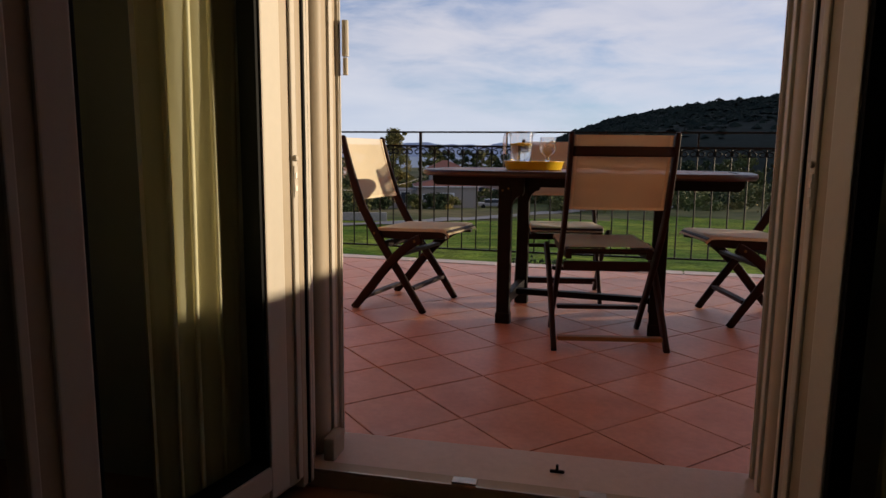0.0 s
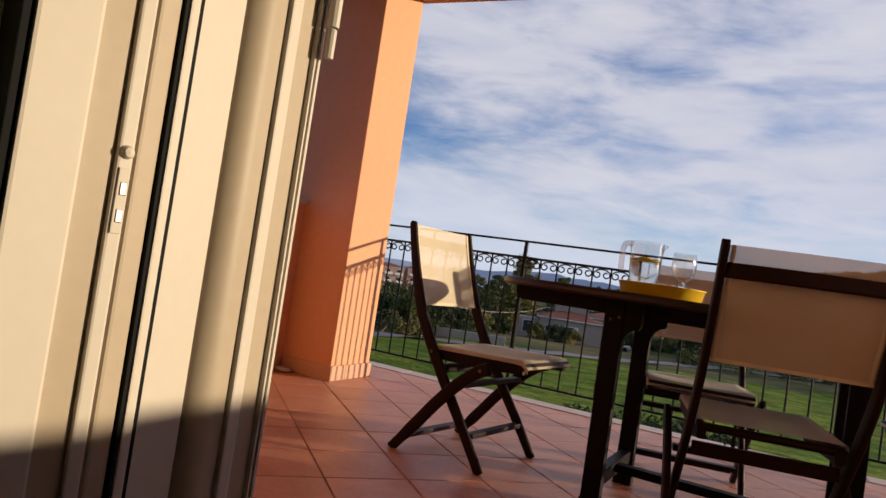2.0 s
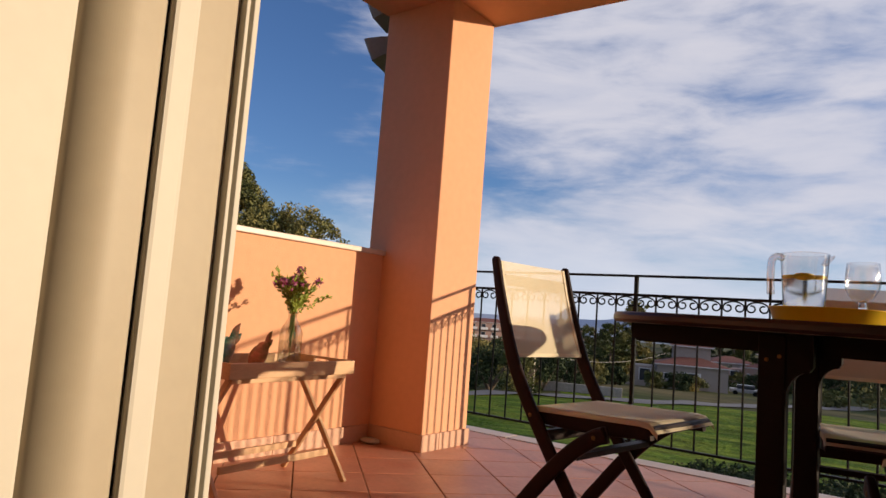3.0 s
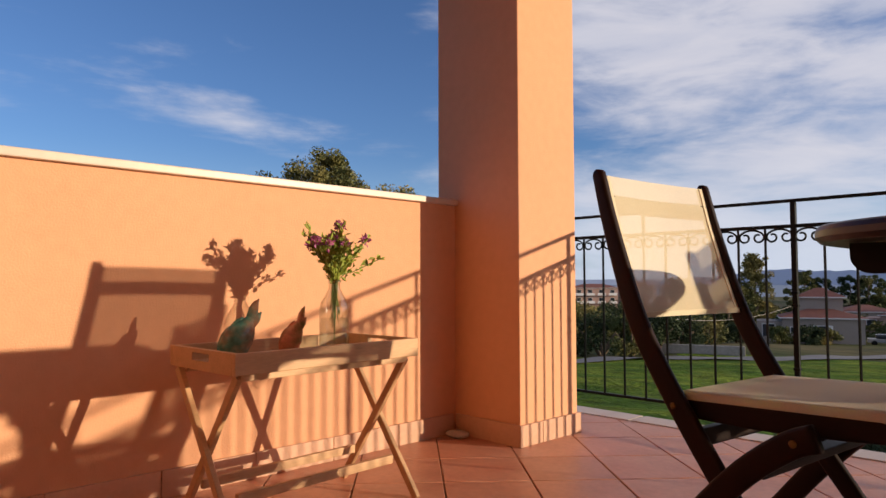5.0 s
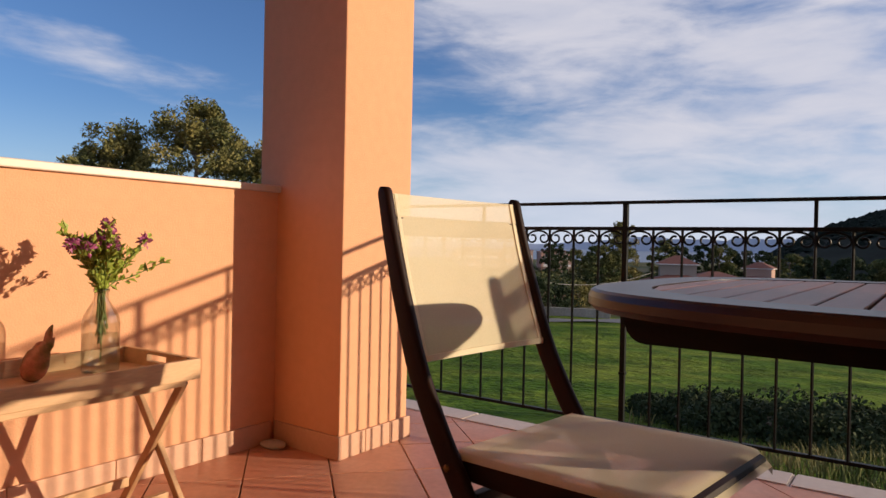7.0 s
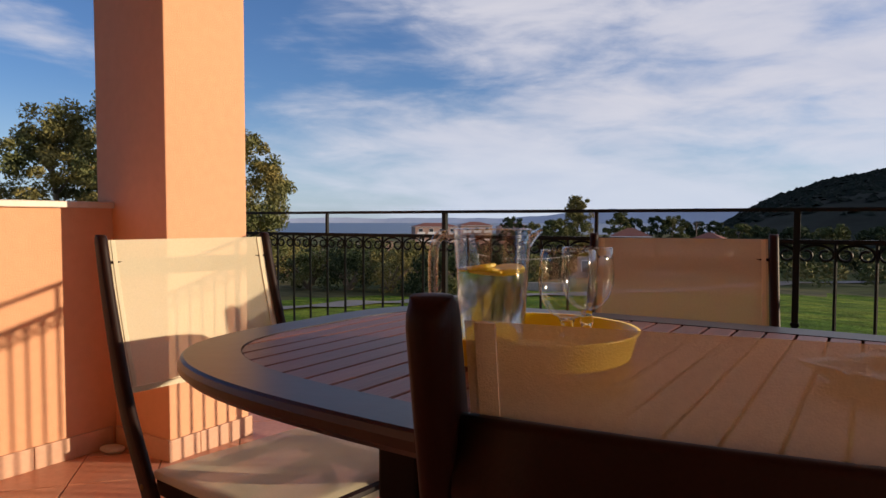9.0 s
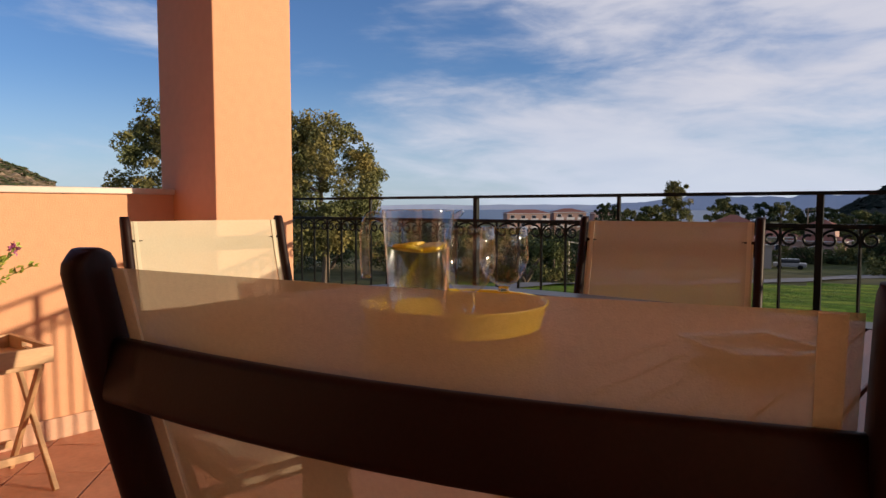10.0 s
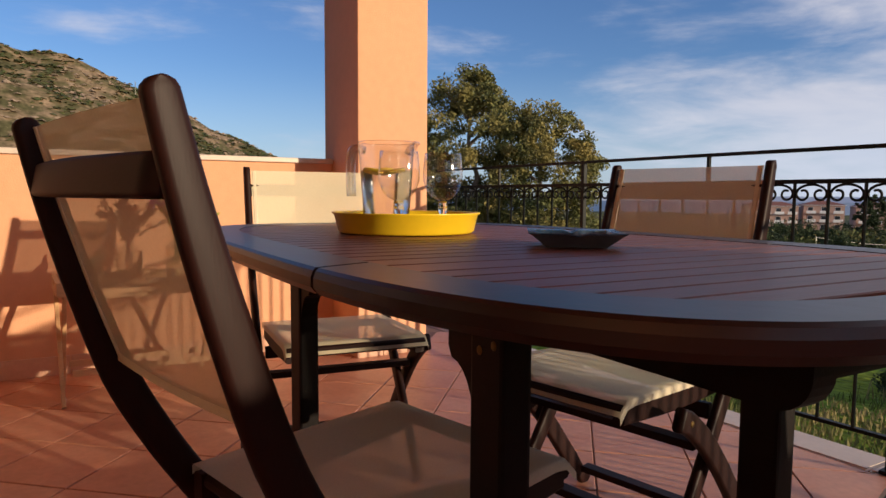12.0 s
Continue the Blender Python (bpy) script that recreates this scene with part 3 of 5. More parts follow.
def share(name, mesh_ob, m, parent):
    ob = new(name, mesh_ob)
    ob.parent = parent
    ob.matrix_basis = m
    return ob


pk = tube([(0, 0, 0.108), (0, 0, 0.866)], 0.0055, 6)
me_picket = bpy.data.meshes.new("picket")
pk.to_mesh(me_picket), pk.free()
pb = box(-0.010, 0.010, -0.010, 0.010, 0.0, 0.974, 0.002)
for z in (0.30, 0.55, 0.60):
    box(-0.013, 0.013, -0.013, 0.013, z, z + 0.012, 0.003, pb)
box(-0.022, 0.022, -0.022, 0.022, 0.0, 0.012, 0.003, pb)
me_post = bpy.data.meshes.new("post")
pb.to_mesh(me_post), pb.free()
sb = box(-0.006, 0.006, -0.006, 0.006, 0.872, 0.974, 0.001)
me_short = bpy.data.meshes.new("upright")
sb.to_mesh(me_short), sb.free()
CW = PITCH - 0.008
arc = []
for k in range(11):
    a = radians(90 + 90 * k / 10)
    arc.append((0.48 * CW * math.cos(a), 0, 0.864 + CW * (-0.31 + 0.29 * math.sin(a))))
for k in range(1, 23):
    a = radians(180 + 300 * k / 22)
    r = CW * (0.215 - 0.10 * k / 22)
    arc.append((CW * -0.265 + r * math.cos(a), 0, 0.864 - 0.325 * CW + r * math.sin(a)))
sc = tube(arc, 0.0042, 6)
tube([(-x, y, z) for x, y, z in arc], 0.0042, 6, sc)
me_scroll = bpy.data.meshes.new("scroll")
sc.to_mesh(me_scroll), sc.free()
for me in (me_picket, me_post, me_short, me_scroll):
    me.materials.append(IRON)
i0 = -9
for i in range(i0, 48):
    x = 0.119 + PITCH * i
    if x < X0 + 0.02 or x > X1:
        continue
    slope = math.degrees(math.atan2(rail_y(x + 0.05) - rail_y(x - 0.05), 0.1))
    at = pose(x, rail_y(x), 0, 0, 0, slope)
    if i % 12 == 6:
        share("post", me_post, at, railing)
    else:
        share("picket", me_picket, at, railing)
        if i % 6 == 0:
            share("upright", me_short, at, railing)
    xm = x + PITCH / 2
    share("scroll", me_scroll, pose(xm, rail_y(xm), 0, 0, 0, slope), railing)


# ---- chairs ----
def smooth_path(points, n=6):
    """Points joined by a soft curve."""
    pts = [Vector(p) for p in points]
    ext = [pts[0] * 2 - pts[1], *pts, pts[-1] * 2 - pts[-2]]
    out = []
    for i in range(1, len(ext) - 2):
        p0, p1, p2, p3 = ext[i - 1:i + 3]
        for k in range(n):
            t = k / n
            out.append(0.5 * ((2 * p1) + (p2 - p0) * t + (2 * p0 - 5 * p1 + 4 * p2 - p3) * t * t + (3 * p1 - p0 - 3 * p2 + p3) * t ** 3))
    out.append(pts[-1])
    return out


BACK = [(-0.002, 0.896), (0.022, 0.80), (0.055, 0.69), (0.095, 0.575), (0.138, 0.49), (0.190, 0.405), (0.282, 0.268), (0.385, 0.125), (0.470, 0.0)]
LEGF = [(0.075, 0.0), (0.165, 0.105), (0.255, 0.215), (0.345, 0.310), (0.425, 0.372), (0.470, 0.392)]


def back_x(z):
    for (x0, z0), (x1, z1) in zip(BACK, BACK[1:]):
        if z1 <= z <= z0:
            return x0 + (x1 - x0) * (z0 - z) / (z0 - z1)
    return 0.0


def folding_chair(m, label, low_rung=None, wide=1.05, fab=0.578):
    def piece(name, bm, mat, parent, text="", smooth=False):
        for v_ in bm.verts:
            v_.co.y *= wide
        return part(name, bm, mat, parent, text, smooth)

    chair = thing("folding_chair", m, label, "chair", "chairs round the terrace table")
    for s in (-1, 1):
        pts = smooth_path([(x, s * 0.199, z) for x, z in BACK], 4)
        wid = [0.031 + 0.015 * min(1.0, i / 12) - 0.010 * max(0, (i - 22) / 10) for i in range(len(pts))]
        # rounded top end
        top = [Vector((-0.002 - 0.0028 * math.sin(radians(q)), s * 0.199, 0.896 + 0.011 * math.sin(radians(q)))) for q in (30, 60, 80)]
        pts, wid = top[::-1] + pts, [0.031 * math.cos(radians(q)) for q in (80, 60, 30)] + wid
        piece("back_post", bar(pts, wid, 0.0195, bevel=0.008), WOODZ, chair, smooth=True)
        pts = smooth_path([(x, s * 0.228, z) for x, z in LEGF], 4)
        piece("leg", bar(pts, [0.040 if i < 3 else 0.048 for i in range(len(pts))], 0.020, bevel=0.007), WOODZ, chair, smooth=True)
        r = piece("seat_rail", bar(smooth_path([(0.185, s * 0.166, 0.398), (0.38, s * 0.166, 0.398), (0.575, s * 0.166, 0.412)], 4), 0.044, 0.024, bevel=0.005), WOOD, chair)
        for x, z, y in ((0.186, 0.402, 0.2083), (0.435, 0.378, 0.2375)):
            sc_ = lathe([(0, 0.003), (0.006, 0.002), (0.0075, 0.0)], 10)
            bmesh.ops.transform(sc_, matrix=pose(x, s * y, z, -90 * s, 0, 0), verts=sc_.verts[:])
            piece("screw", sc_, BRASS, chair, "brass screw head")
    # rear slat of the back, bowed
    zz = 0.832
    piece("back_slat", bar([(back_x(zz) - 0.006 - 0.018 * math.sin(math.pi * k / 10), -0.190 + 0.0380 * k, zz) for k in range(11)], 0.014, 0.040, up=(0.2, 0, 1), bevel=0.005), WOOD, chair, smooth=True)
    # fabric of the back and of the seat
    rows = []
    for k in range(13):
        z = fab + (0.8955 - fab) * k / 12
        rows.append([(back_x(z) + 0.006 - 0.016 * math.sin(math.pi * j / 12) * (0.5 + 0.5 * math.sin(math.pi * k / 12)), -0.187 + 0.374 * j / 12, z) for j in range(13)])
    backrest = piece("backrest", sheet(rows), FABRIC, chair, "beige mesh fabric backrest", smooth=True)
    for z, h in ((fab + 0.002, 0.012),):
        piece("hem", bar([(back_x(z) + 0.006 - 0.008 * math.sin(math.pi * j / 12), -0.186 + 0.031 * j, z) for j in range(13)], 0.004, h, up=(0, 0, 1)), HEM, backrest)
    for s in (-1, 1):
        piece("hem", bar([(back_x(fab + 0.003 + (0.892 - fab) * k / 10) + 0.005, s * 0.1775, fab + 0.003 + (0.892 - fab) * k / 10) for k in range(11)], 0.009, 0.004, up=(1, 0, 0)), HEM, backrest)
    rows = []
    for k in range(17):
        u = k / 16
        x = 0.185 + 0.415 * u
        z0 = 0.429 + 0.014 * u
        if u > 0.9:
            z0 -= 0.030 * ((u - 0.9) / 0.1) ** 2
        row = [(x, -0.180 + 0.36 * j / 12, z0 - 0.012 * math.sin(math.pi * j / 12) * math.sin(math.pi * min(1, u * 1.05)) ** 0.6) for j in range(13)]
        # the cloth wraps round the side rails
        low = max(z0 - 0.016, 0.392)
        rows.append([(x, -0.1835, low), (x, -0.1830, z0 - 0.003)] + row + [(x, 0.1830, z0 - 0.003), (x, 0.1835, low)])
    piece("seat", sheet(rows), FABRIC, chair, "beige mesh fabric seat", smooth=True)
    piece("seat_bar", tube([(0.578, -0.178, 0.418), (0.578, 0.178, 0.418)], 0.014, 10), WOOD, chair)
    piece("seat_bar", tube([(0.20, -0.178, 0.408), (0.20, 0.178, 0.408)], 0.012, 10), WOOD, chair)
    # rungs
    piece("rung", box(0.085, 0.121, -0.212, 0.212, 0.042, 0.060, 0.003), low_rung or WOOD, chair, "ochre rung" if low_rung else "")
    piece("rung", box(0.375, 0.411, -0.180, 0.180, 0.112, 0.130, 0.003), WOOD, chair)
    piece("rung", box(0.335, 0.371, -0.212, 0.212, 0.298, 0.316, 0.003), WOOD, chair)
    piece("rung", box(0.215, 0.235, -0.180, 0.180, 0.325, 0.361, 0.003), WOOD, chair)
    return chair


folding_chair(pose(0.885, -0.542, 0, 0, 0, -7), "dark wooden folding chair with sunlit beige fabric, facing the table end")
folding_chair(pose(2.295, -1.256, 0, 0, 0, 90 + 14.4), "dark wooden folding chair with beige mesh fabric, back to the door", OCHRE, 1.03, 0.600)
folding_chair(pose(1.868, 0.140, 0, 0, 0, -77), "dark wooden folding chair with beige mesh fabric, beside the railing")
folding_chair(pose(3.20, -0.26, 0, 0, 0, 195.6), "dark wooden folding chair with beige mesh fabric, at the table end")

# ---- table ----
TABLE_M = pose(2.086, -0.618, 0, 0, 0, -0.7)
TZ, TA, TB, RIM, EXPO = 0.742, 0.775, 0.438, 0.078, 3.7
table = thing("oval_table", TABLE_M, "oval dark wooden table with a slatted top on four legs", "table")


def oval(a, b, ang):
    c, s = math.cos(ang), math.sin(ang)
    return (a * math.copysign(abs(c) ** (2 / EXPO), c), b * math.copysign(abs(s) ** (2 / EXPO), s))


def rim_piece(a0, a1):
    bm = bmesh.new()
    n = 220
    sect = []
    for i in range(n + 1):
        ang = a0 + (a1 - a0) * i / n
        o, q = oval(TA, TB, ang), oval(TA - RIM, TB - RIM, ang)
        o2 = oval(TA - 0.007, TB - 0.007, ang)
        o3 = oval(TA - 0.003, TB - 0.003, ang)
        sect.append([bm.verts.new(p) for p in ((*q, TZ - 0.026), (*o2, TZ - 0.028), (*o, TZ - 0.020), (*o, TZ - 0.010), (*o3, TZ - 0.003), (*o2, TZ), (*q, TZ))])
    for r, s in zip(sect, sect[1:]):
        for k in range(7):
            bm.faces.new((r[k], r[(k + 1) % 7], s[(k + 1) % 7], s[k]))
    bm.faces.new(sect[0]), bm.faces.new(sect[-1][::-1])
    return bm


cuts = [radians(a) for a in (-78.8, 78.8, 281.2)]
for a0, a1 in zip(cuts, cuts[1:]):
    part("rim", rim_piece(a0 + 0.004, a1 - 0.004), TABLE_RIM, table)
# two halves meet at a seam between two wider boards; narrow slats on either side
SEAM, SP = 0.322, 0.0482
edges_x = [SEAM - 0.060 - SP * k for k in range(22)][::-1] + [SEAM] + [SEAM + 0.068 + SP * k for k in range(9)]
for x0, x1 in zip(edges_x, edges_x[1:]):
    x0, x1 = x0 + 0.002, x1 - 0.002
    A, B = TA - RIM - 0.001, TB - RIM - 0.001
    x0, x1 = max(x0, -A + 0.004), min(x1, A - 0.004)
    if x1 - x0 < 0.015:
        continue
    bm = bmesh.new()
    cols = [x0, (x0 + x1) / 2, x1]
    ys = [B * max(0.0, 1 - (abs(x) / A) ** EXPO) ** (1 / EXPO) for x in cols]
    out = [(x, y) for x, y in zip(cols, ys)] + [(x, -y) for x, y in list(zip(cols, ys))[::-1]]
    top = [bm.verts.new((x, y, TZ - 0.001)) for x, y in out]
    bot = [bm.verts.new((x, y, TZ - 0.024)) for x, y in out]
    bm.faces.new(top), bm.faces.new(bot[::-1])
    for i in range(6):
        bm.faces.new((bot[i], bot[(i + 1) % 6], top[(i + 1) % 6], top[i]))
    bmesh.ops.bevel(bm, geom=[e for e in bm.edges if all(v_.co.z > TZ - 0.005 for v_ in e.verts)], offset=0.0014, segments=1, affect="EDGES")
    part("slat", bm, TABLE, table)
def side_board(y):
    """Long apron board with rounded lower ends."""
    bm = bmesh.new()
    prof = [(0.71, TZ - 0.028)] + [(0.68 + 0.03 * math.cos(radians(a)), TZ - 0.048 - 0.03 * math.sin(radians(a))) for a in range(0, 91, 15)]
    prof += [(-x, z) for x, z in prof[::-1]]
    f, g = [[bm.verts.new((x, y + d, z)) for x, z in prof] for d in (-0.014, 0.014)]
    bm.faces.new(f), bm.faces.new(g[::-1])
    for i in range(len(f)):
        bm.faces.new((f[i], g[i], g[(i + 1) % len(f)], f[(i + 1) % len(f)]))
    return bm


# under the top: boards, apron and brackets, in the shade-darkened wood
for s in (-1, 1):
    part("apron", side_board(s * 0.195), TABLE_SHADED, table)
    part("apron", box(s * 0.66 - 0.014, s * 0.66 + 0.014, -0.181, 0.181, TZ - 0.070, TZ - 0.028, 0.004), TABLE_SHADED, table)
    part("bearer", box(s * 0.22 - 0.025, s * 0.22 + 0.025, -0.181, 0.181, TZ - 0.060, TZ - 0.027, 0.003), TABLE_SHADED, table)
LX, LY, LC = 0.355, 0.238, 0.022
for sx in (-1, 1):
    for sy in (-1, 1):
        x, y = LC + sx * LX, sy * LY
        leg = part("leg", box(x - 0.032, x + 0.032, y - 0.020, y + 0.020, 0.0, TZ - 0.030, 0.005), TABLE_SHADED, table)
        part("foot", box(x - 0.036, x + 0.036, y - 0.024, y + 0.024, 0.0, 0.055, 0.006), TABLE_SHADED, leg)
        # curved bracket towards the middle
        bm = bmesh.new()
        prof = [(0.0, TZ - 0.03), (0.088, TZ - 0.03), (0.088, TZ - 0.105)]
        prof += [(0.080 - 0.050 * math.sin(radians(a)), TZ - 0.118 - 0.07 * (1 - math.cos(radians(a)))) for a in range(0, 91, 15)]
        prof += [(0.0, TZ - 0.20)]
        f = [bm.verts.new((x - sx * (px - 0.0), y - 0.016, pz)) for px, pz in prof]
        g = [bm.verts.new((x - sx * (px - 0.0), y + 0.016, pz)) for px, pz in prof]
        bm.faces.new(f), bm.faces.new(g[::-1])
        for i in range(len(f)):
            bm.faces.new((f[i], g[i], g[(i + 1) % len(f)], f[(i + 1) % len(f)]))
        part("bracket", bm, TABLE_SHADED, leg)
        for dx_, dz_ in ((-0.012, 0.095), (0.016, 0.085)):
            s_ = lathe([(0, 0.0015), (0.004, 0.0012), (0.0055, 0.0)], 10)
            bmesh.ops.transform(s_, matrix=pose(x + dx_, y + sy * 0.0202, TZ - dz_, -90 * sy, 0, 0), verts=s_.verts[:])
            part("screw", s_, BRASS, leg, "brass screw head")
    part("stretcher", box(LC + sx * LX - 0.020, LC + sx * LX + 0.020, -LY + 0.02, LY - 0.02, 0.085, 0.135, 0.004), TABLE_SHADED, table)
part("stretcher", box(LC - LX + 0.02, LC + LX - 0.02, -0.022, 0.022, 0.100, 0.130, 0.004), TABLE_SHADED, table)

# ---- on the table ----
tray = thing("serving_tray", pose(1.850, -0.669, TZ + 0.001) @ Matrix.Diagonal((0.96, 0.96, 1, 1)), "round yellow enamelled serving tray on the table", "tray")
part("dish", lathe([(0, 0.0), (0.138, 0.0), (0.143, 0.004), (0.151, 0.036), (0.155, 0.038), (0.156, 0.041), (0.149, 0.040), (0.140, 0.007), (0.134, 0.004), (0, 0.004)], 72), YELLOW, tray, smooth=True)

jug = thing("water_jug", pose(1.787, -0.684, TZ + 0.006, 0, 0, 215) @ Matrix.Diagonal((0.91, 0.91, 0.96, 1)), "clear plastic jug of water with lemon slices, on the tray", "jug")
part("body", lathe([(0, 0), (0.050, 0.0), (0.052, 0.004), (0.064, 0.183), (0.0652, 0.1855), (0.064, 0.187), (0.0625, 0.1855)], 48), ACRYL, jug, smooth=True)
part("water", lathe([(0, 0.0030), (0.0498, 0.0030), (0.0592, 0.1245), (0.0586, 0.1255), (0, 0.1255)], 48), WATER, jug, smooth=True)
part("handle", bar(smooth_path([(0.062, 0, 0.172), (0.082, 0, 0.176), (0.094, 0, 0.162), (0.097, 0, 0.12), (0.095, 0, 0.070)], 6), 0.017, 0.024, bevel=0.006), GRIP, jug, smooth=True)
part("spout", bar([(-0.058, 0, 0.160), (-0.066, 0, 0.174), (-0.080, 0, 0.185)], [0.01, 0.012, 0.006], 0.026, bevel=0.002), ACRYL, jug)
for i, (x, y, z, rx, ry) in enumerate(((0.018, -0.02, 0.1245, 6, 8), (-0.024, 0.010, 0.1235, -9, 6), (0.014, 0.026, 0.1225, 10, -6))):
    b = lathe([(0, -0.004), (0.025, -0.004), (0.028, -0.002), (0.028, 0.002), (0.025, 0.004), (0, 0.004)], 20)
    bmesh.ops.transform(b, matrix=pose(x, y, z, rx, ry, 0), verts=b.verts[:])
    part("lemon_slice", b, LEMON, jug, "yellow lemon slice")


def wine_glass(x, y, label):
    g = thing("stemmed_glass", pose(x, y, TZ + 0.006), label, "glass", "glasses on the tray")
    part("foot", lathe([(0, 0.0), (0.031, 0.0), (0.032, 0.0015), (0.010, 0.006), (0.0055, 0.014), (0.0055, 0.030), (0.009, 0.039), (0.0095, 0.046), (0.0075, 0.053), (0.010, 0.058), (0, 0.059)], 32), SOLID, g, smooth=True)
    part("bowl", lathe([(0, 0.060), (0.012, 0.061), (0.022, 0.067), (0.032, 0.079), (0.0385, 0.097), (0.0395, 0.113), (0.0375, 0.135), (0.0358, 0.152), (0.0348, 0.1525), (0.0345, 0.151)], 40), GOBLET, g, smooth=True)
    return g


wine_glass(1.922, -0.721, "clear stemmed glass standing on the yellow tray")
wine_glass(1.911, -0.619, "clear stemmed glass at the tray's far edge")

ash = thing("ashtray", pose(2.282, -0.602, TZ + 0.001, 0, 0, 54), "square blue glazed ceramic ashtray with notched rim", "ashtray")


def square_ring(bm, half, z, corner_lift=0.0, notch=0.0):
    """Points round a square, with lifted corners and a dip in the middle of each side."""
    ring = []
    for k in range(4):
        for i in range(10):
            u = i / 10 * 2 - 1
            x, y = half, half * u
            a = radians(90 * k)
            lift = corner_lift * abs(u) ** 4 - notch * (1 if abs(u) < 0.11 else 0)
            ring.append(bm.verts.new((x * math.cos(a) - y * math.sin(a), x * math.sin(a) + y * math.cos(a), z + lift)))
    return ring


def square_shell(rings, first, last):
    for r, s in zip(rings, rings[1:]):
        for k in range(40):
            bm.faces.new((r[k], r[(k + 1) % 40], s[(k + 1) % 40], s[k]))
    if first:
        bm.faces.new(rings[0][::-1])
    if last:
        bm.faces.new(rings[-1])


bm = bmesh.new()
square_shell([square_ring(bm, 0.044, 0.0), square_ring(bm, 0.047, 0.003), square_ring(bm, 0.064, 0.0165, 0.001), square_ring(bm, 0.069, 0.0195, 0.0012, 0.003)], True, False)
body = part("dish", bm, CERAMIC_PALE, ash, "pale glazed outside")
bm = bmesh.new()
square_shell([square_ring(bm, 0.069, 0.0196, 0.0012, 0.003), square_ring(bm, 0.0695, 0.0215, 0.0012, 0.003), square_ring(bm, 0.056, 0.0205, 0.0006, 0.004), square_ring(bm, 0.047, 0.010), square_ring(bm, 0.043, 0.0085)], False, True)
part("bowl", bm, CERAMIC, ash, "dark blue glazed hollow")

# ---- side table with its tray ----
side = thing("folding_side_table", pose(0.010, -1.005, 0, 0, 0, 3.0), "pale wooden folding tray table beside the parapet wall", "side table")
# x towards the room's middle, y along the wall
HX, HY, SZ = 0.166, 0.300, 0.428
trayp = part("tray_base", box(-HX, HX, -HY, HY, SZ, SZ + 0.008, 0.002), PALE, side)
for s in (-1, 1):
    part("tray_side", box(s * HX - 0.008, s * HX + 0.008, -HY - 0.008, HY + 0.008, SZ - 0.002, SZ + 0.052, 0.003), PALE, trayp)
    bm = bmesh.new()
    # end board with a grip hole, made of four pieces
    y0, y1 = s * HY - 0.008, s * HY + 0.008
    box(-HX + 0.008, HX - 0.008, y0, y1, SZ - 0.002, SZ + 0.022, 0, bm)
    box(-HX + 0.008, HX - 0.008, y0, y1, SZ + 0.042, SZ + 0.052, 0, bm)
    box(-HX + 0.008, -0.045, y0, y1, SZ + 0.022, SZ + 0.042, 0, bm)
    box(0.045, HX - 0.008, y0, y1, SZ + 0.022, SZ + 0.042, 0, bm)
    part("tray_end", bm, PALE, trayp)
for s in (-1, 1):
    y = s * (HY - 0.020)
    part("leg", bar([(HX - 0.025, y, SZ - 0.008), (-HX + 0.01, y, 0.0)], 0.024, 0.016, bevel=0.003), PALE, side)
    part("leg", bar([(-HX + 0.025, y + s * 0.017, SZ - 0.008), (HX + 0.012, y + s * 0.017, 0.0)], 0.024, 0.016, bevel=0.003), PALE, side)
for sx in (-1, 1):
    part("top_rail", box(sx * (HX - 0.025) - 0.012, sx * (HX - 0.025) + 0.012, -HY + 0.02, HY - 0.02, SZ - 0.020, SZ - 0.004, 0.002), PALE, side)
part("low_rail", box(HX - 0.068, HX - 0.052, -HY + 0.04, HY - 0.04, 0.10, 0.125, 0.002), PALE, side)
part("low_rail", box(-HX + 0.082, -HX + 0.098, -HY + 0.04, HY - 0.04, 0.10, 0.125, 0.002), PALE, side)

vase = thing("glass_bottle_vase", pose(-0.065, -0.838, SZ + 0.009), "clear glass bottle with water and a bunch of purple flowers", "vase")
part("bottle", lathe([(0, 0), (0.044, 0.0), (0.047, 0.006), (0.047, 0.130), (0.043, 0.150), (0.028, 0.176), (0.018, 0.194), (0.0175, 0.212), (0.021, 0.214), (0.021, 0.222), (0.018, 0.2225), (0.0165, 0.216)], 40), GLASS, vase, smooth=True)
part("water", lathe([(0, 0.0030), (0.043, 0.0030), (0.0460, 0.0085), (0.0460, 0.100), (0, 0.100)], 40), CLEARWATER, vase, smooth=True)
rng = random.Random(11)
flowers = bmesh.new()
leaves = bmesh.new()
petals = bmesh.new()


def leaf_quad(bm, p, d, n, length, width):
    d = d.normalized()
    s = d.cross(n).normalized() if d.cross(n).length > 1e-4 else d.orthogonal()
    up = s.cross(d) * (length * 0.18)
    a, b, c, e = p, p + d * length * 0.5 + s * width / 2 + up, p + d * length, p + d * length * 0.5 - s * width / 2 + up
    bm.faces.new([bm.verts.new(q) for q in (a, b, c, e)])


stems = []
neck = Vector((0, 0, 0.214))
